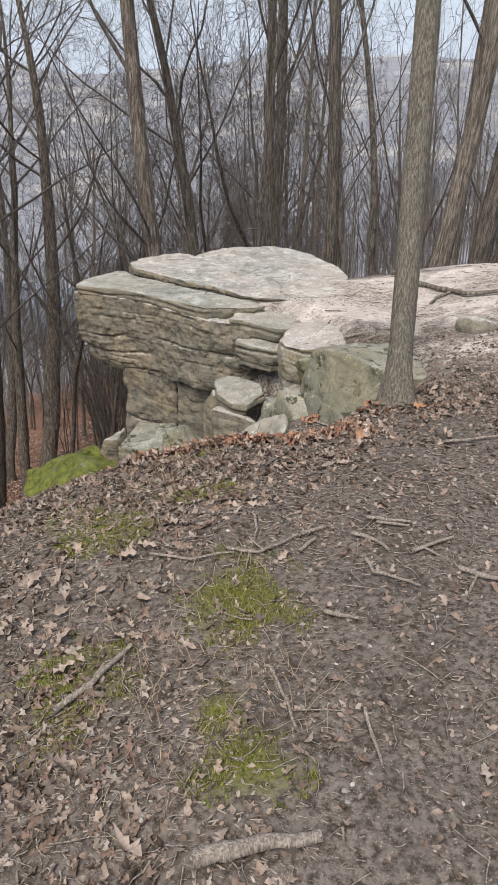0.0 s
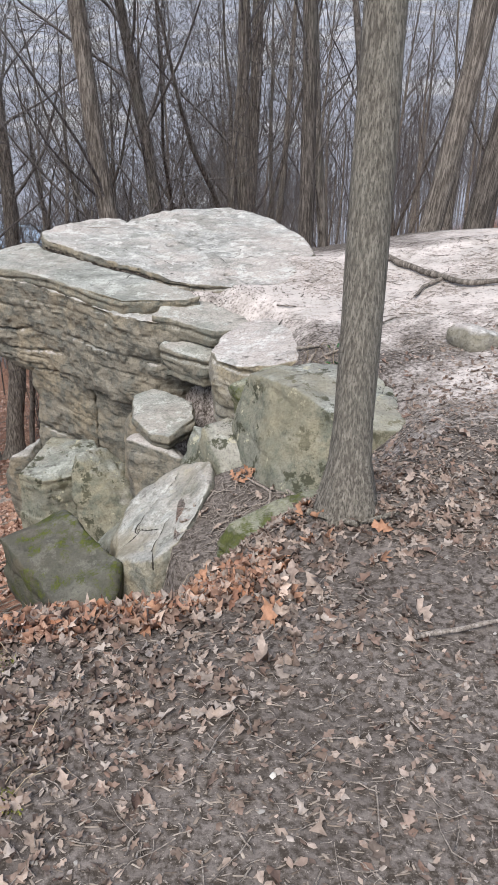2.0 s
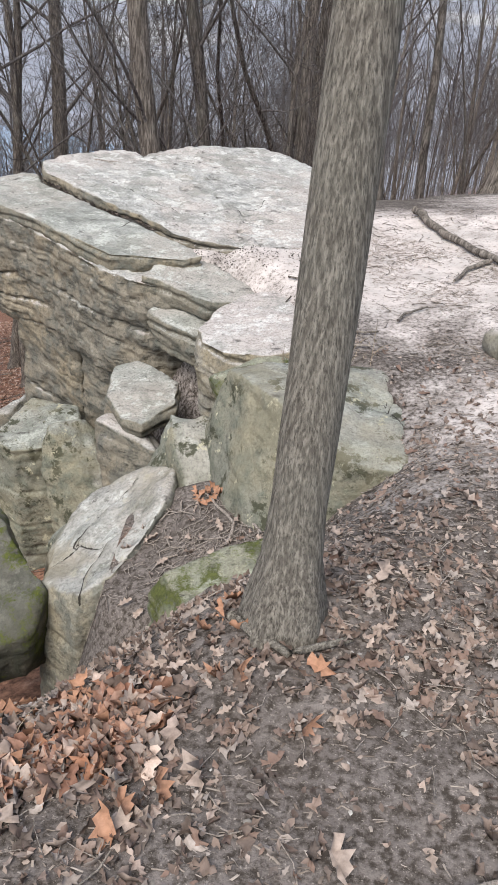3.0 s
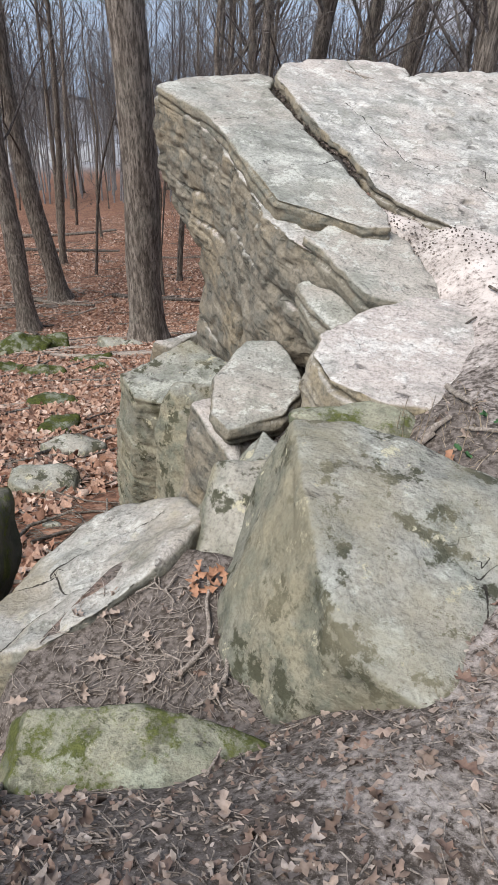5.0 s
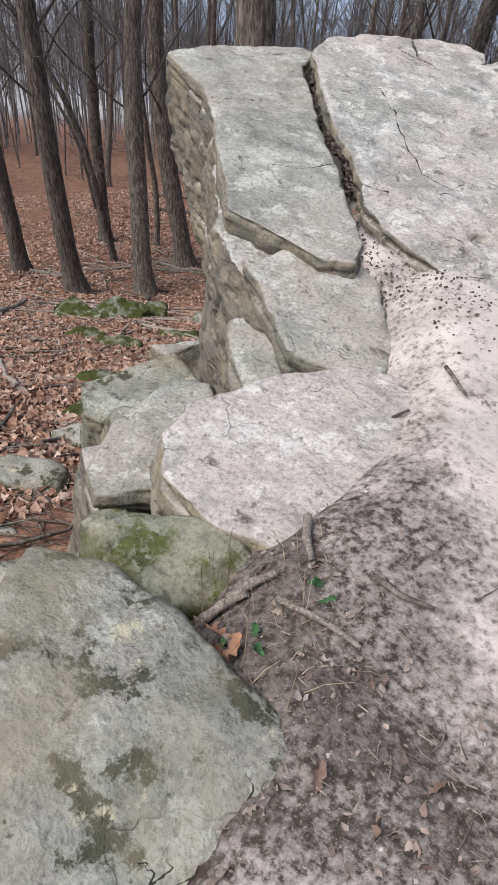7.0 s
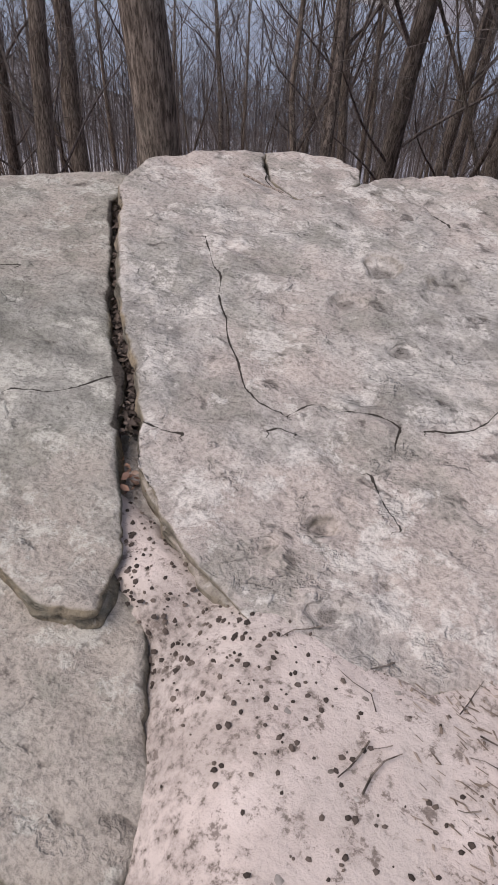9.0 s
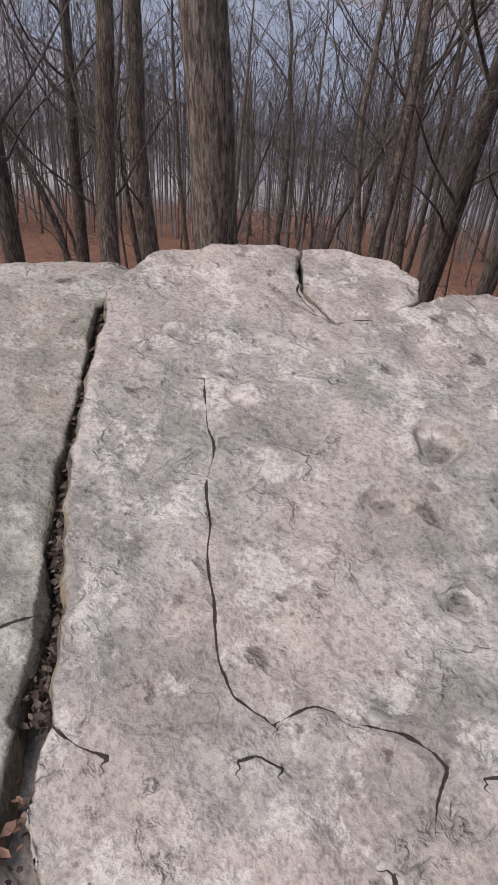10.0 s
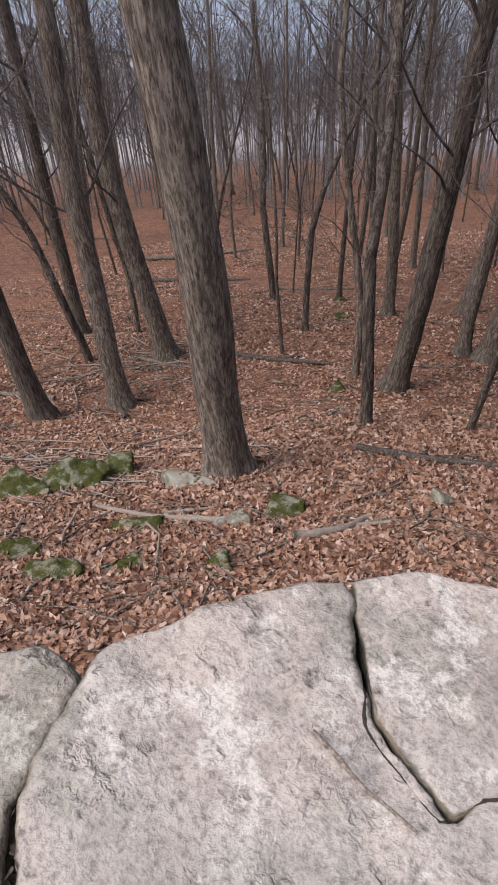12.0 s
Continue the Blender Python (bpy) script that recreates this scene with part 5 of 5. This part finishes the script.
for k, (ax, ay, bx, by, r) in enumerate([(-5.6, 13.0, -7.6, 12.2, 0.04), (-4.6, 13.2, -4.2, 14.3, 0.05), (-13.5, 20.6, -10.5, 21.6, 0.06), (-18, 28, -15.5, 29.6, 0.06), (-12.2, 16.0, -14.4, 17.2, 0.05), (-14.6, 15.6, -17.0, 14.6, 0.06), (-23, 25, -20, 28.5, 0.07), (-27, 28, -24, 33, 0.08),
                                          (-6.0, 16.5, -3.5, 17.5, 0.05), (-15.5, 19.0, -13.2, 19.4, 0.05), (-14.2, 18.8, -15.8, 18.1, 0.04), (-9.5, 10.4, -11.5, 12.0, 0.05), (-8.2, 9.6, -10.4, 10.1, 0.04), (-4.4, 8.1, -5.8, 8.6, 0.03), (-2.5, 6.4, -3.7, 7.7, 0.02)]):
    stick([(ax, ay), ((ax + bx) / 2 + 0.1, (ay + by) / 2 - 0.1), (bx, by)], r, "dead fallen branch on the leaf-covered slope", DEADWOOD if k in (0, 1, 13) else BARK if k % 2 else BARK_DARK, forks=[[((ax + bx) / 2, (ay + by) / 2), ((ax + bx) / 2 + 0.5, (ay + by) / 2 + 0.6)]], name="fallen_branch")

leaf_rnd = random.Random(3)
leaf_meshes = {}


def oak_leaf(x, y, size, mat, label, z=None, tilt=30):
    if mat.name not in leaf_meshes:
        leaf_meshes[mat.name] = [mesh_object("leaf", [(a * (1.3 - 0.12 * j), b, c + 0.9 * j * a * a + 0.18 * j * b * b) for a, b, c in crumple(LEAF[0], 20 + j, 0.12)], LEAF[1], mat) for j in range(5)]
        for o in leaf_meshes[mat.name]:
            scene.collection.objects.unlink(o)
    src = leaf_rnd.choice(leaf_meshes[mat.name])
    ob = new("oak_leaf", src.data)
    zz = (float(ground_z(np.array([x]), np.array([y]))[0]) if z is None else z) + 0.012 + size * 0.12
    ob.matrix_basis = pose(x, y, zz, leaf_rnd.uniform(-tilt, tilt), leaf_rnd.uniform(-tilt, tilt), leaf_rnd.uniform(0, 360))
    ob.scale = (size, size, size)
    return tagged(ob, label, "leaf", "large fallen oak leaves")


gully_x, gully_y = [leaf_rnd.gauss(0.5, 0.2) for k in range(420)], [leaf_rnd.gauss(5.0, 0.2) for k in range(420)]
tagged(mesh_object("twig_litter", *tubes(twigs(trnd, np.array(gully_x), np.array(gully_y), lambda: trnd.uniform(0.03, 0.11), lambda: trnd.uniform(0.001, 0.0026), 0.008), lambda r: 4), DEADWOOD), "thin dead twigs caught in the gully", "twigs", kind="stuff")
for k in range(28):
    oak_leaf(leaf_rnd.gauss(0.5, 0.2), leaf_rnd.gauss(5.02, 0.18), leaf_rnd.uniform(0.03, 0.06), LEAF_GREY, "dry brown fallen oak leaf in the gully", tilt=40)
for cx, cy in ((0.33, 5.1), (0.28, 5.2), (0.4, 4.98), (0.36, 5.32), (0.62, 4.98), (0.7, 4.92)):
    a = trnd.uniform(0, 6.3)
    stick([(cx, cy), (cx + 0.07 * math.cos(a), cy + 0.07 * math.sin(a)), (cx + 0.13 * math.cos(a + 0.5), cy + 0.13 * math.sin(a + 0.5))], trnd.uniform(0.0022, 0.004), "thin crooked dead twig in the gully", forks=[[(cx + 0.07 * math.cos(a), cy + 0.07 * math.sin(a)), (cx + 0.1 * math.cos(a - 0.7), cy + 0.1 * math.sin(a - 0.7))]])
ORANGE = "large orange-brown fallen oak leaf by the brink"
for k in range(110):
    x, y = leaf_rnd.gauss(0.2, 0.3), leaf_rnd.gauss(3.68, 0.17)
    oak_leaf(x, y, leaf_rnd.uniform(0.04, 0.085), leaf_rnd.choice([LEAF_ORANGE, LEAF_ORANGE, LEAF_GREY]), ORANGE, tilt=65)
for amount, shape, mat in ((420, LEAF, LEAF_RED), (260, LEAF, LEAF_ORANGE), (500, LEAF, LEAF_GREY)):
    t = rs.rand(amount) ** 0.8
    x, y = -0.6 + 1.15 * t + rs.normal(0, 0.06, amount), 3.25 + 0.22 * t + 0.16 * t ** 4 + np.abs(rs.normal(0, 0.15, amount)) - 0.05
    strew("leaf_litter", shape, amount, x, y, (0.04, 0.085), 1.0, mat, "crumpled russet fallen leaves piled at the brink", "leaves", 0.02)
for k in range(30):
    oak_leaf(leaf_rnd.gauss(-0.5, 0.22), leaf_rnd.gauss(3.95, 0.12), leaf_rnd.uniform(0.04, 0.09), LEAF_ORANGE, ORANGE, tilt=60)
for x, y, z in [(0.47, 5.36, None), (0.44, 5.32, None), (0.5, 5.38, None), (0.42, 5.36, None), (0.52, 5.32, None), (0.46, 5.28, None), (0.5, 5.3, None), (0.48, 5.34, None), (0.94, 5.88, None), (0.98, 5.9, None), (0.91, 5.92, None), (0.68, 4.05, None), (0.7, 4.1, None), (0.63, 4.0, None)]:
    oak_leaf(x, y, 0.06, LEAF_ORANGE, "orange-brown fallen oak leaf among the rocks", z, 45)
for x, y, s in [(-0.26, 1.1, 0.1), (0.52, 3.19, 0.12), (0.96, 3.37, 0.11), (0.4, 3.0, 0.08), (1.5, 3.6, 0.12), (1.1, 4.2, 0.1), (-0.5, 3.1, 0.1), (-0.38, 3.0, 0.06), (-0.75, 2.2, 0.09), (-0.6, 2.05, 0.09), (-0.35, 2.0, 0.07), (1.4, 4.6, 0.09), (1.0, 4.6, 0.08), (-0.18, 1.75, 0.07), (0.62, 1.95, 0.06)]:
    oak_leaf(x, y, s * 0.75, LEAF_GREY, "dry pale-brown fallen oak leaf on the soil", tilt=20)
for k in range(45):
    oak_leaf(leaf_rnd.gauss(-0.6, 0.25), leaf_rnd.gauss(2.05, 0.3), leaf_rnd.uniform(0.035, 0.07), LEAF_GREY, "curled brown fallen oak leaf in the litter", tilt=40)

# debris caught in the crack between the slabs
gx, gy = [], []
for (ax, ay), (bx, by) in zip(GAP, GAP[1:]):
    for k in range(300):
        t = leaf_rnd.random()
        gx.append(ax + (bx - ax) * t + leaf_rnd.gauss(0.012, 0.012))
        gy.append(ay + (by - ay) * t + leaf_rnd.gauss(0.01, 0.012))
n = len(gx)
scatter("leaf_litter", SCRAP, np.stack([gx, gy, rs.uniform(-0.49, -0.43, n)], 1), spin(n, rs, 0.8), rs.uniform(0.009, 0.026, n), CRUMB, "dark dead leaf scraps caught in the rock crack", "leaves")
gx, gy = rs.normal(-0.13, 0.05, 160), rs.normal(7.5, 0.09, 160)
scatter("leaf_litter", SCRAP, np.stack([gx, gy, rs.uniform(-0.5, -0.45, 160)], 1), spin(160, rs, 0.9), rs.uniform(0.016, 0.036, 160), LEAF_RED, "brown dead leaves caught between the slabs", "leaves")

# dry weed stems and a few green ivy leaves
STRAW = leaf_material("dry_straw", (0.38, 0.3, 0.2), (0.26, 0.2, 0.14), (0.45, 0.37, 0.26))
wx, wy = pick(700, lambda x, y: np.maximum.reduce([blob(x, y, -0.2, 1.75, 0.5, 0.6), blob(x, y, 0.95, 6.05, 0.25, 0.25), blob(x, y, -0.25, 3.6, 0.6, 0.2), blob(x, y, -0.4, 2.9, 0.5, 0.4)]) * 0.7, (-1.0, 1.0), (1.4, 6.4))
wz = ground_z(wx, wy)
stems = []
for a, b, c in zip(wx, wy, wz):
    h, q, t = trnd.uniform(0.02, 0.07), trnd.uniform(0, 6.28), trnd.uniform(0.3, 1.6)
    stems.append(([(a, b, c), (a + math.cos(q) * h * t * 0.4, b + math.sin(q) * h * t * 0.4, c + h * 0.6), (a + math.cos(q) * h * t, b + math.sin(q) * h * t, c + h * 0.8)], [0.0011, 0.0009, 0.0005]))
tagged(mesh_object("dry_grass", *tubes(stems, lambda r: 3), STRAW), "short dry yellow grass straws on the soil", "grass", kind="stuff")
weeds = []
for k in range(7):
    a, b = 0.86 + 0.05 * k * math.cos(k * 2.1), 5.98 + 0.03 * k * math.sin(k * 1.7)
    c = float(ground_z(np.array([a]), np.array([b]))[0])
    h = trnd.uniform(0.12, 0.24)
    lean = trnd.uniform(-0.04, 0.04)
    stem = [(a, b, c - 0.02), (a + lean * 0.5, b + 0.01, c + h * 0.5), (a + lean, b + 0.015, c + h)]
    weed = tagged(mesh_object("dry_weed", *tubes([(stem, [0.0016, 0.0013, 0.0007])], lambda r: 4), STRAW), "thin dry weed stem beside the block", "weed", "dry weeds")
    for j in range(3):
        f = 0.45 + 0.2 * j
        part = mesh_object("side_shoot", *tubes([([(a + lean * f, b + 0.012 * f, c + h * f), (a + lean * f + 0.02 * math.cos(j * 2.5), b + 0.02 * math.sin(j * 2.5), c + h * f + 0.025)], [0.001, 0.0005])], lambda r: 3), STRAW, weed)
IVY = leaf_material("ivy_leaf", (0.05, 0.13, 0.05), (0.08, 0.17, 0.07))
for x, y in [(0.98, 5.96), (1.02, 5.92), (0.95, 5.9), (1.0, 6.12), (1.05, 6.1), (0.88, 5.84)]:
    oak_leaf(x, y, 0.035, IVY, "small green ivy leaf among the twigs", tilt=35)

tx, ty = pick(420, lambda x, y: smooth(0.0, 0.4, brink_distance(x, y)) * smooth(5.4, 6.2, y), (0.4, 5.2), (2.8, 8.6))
tagged(mesh_object("twig_litter", *tubes(twigs(trnd, tx, ty, lambda: trnd.uniform(0.03, 0.12), lambda: trnd.uniform(0.001, 0.003), 0.008), lambda r: 4), BARK), "dark dead twigs scattered over the pale sand", "twigs", kind="stuff")
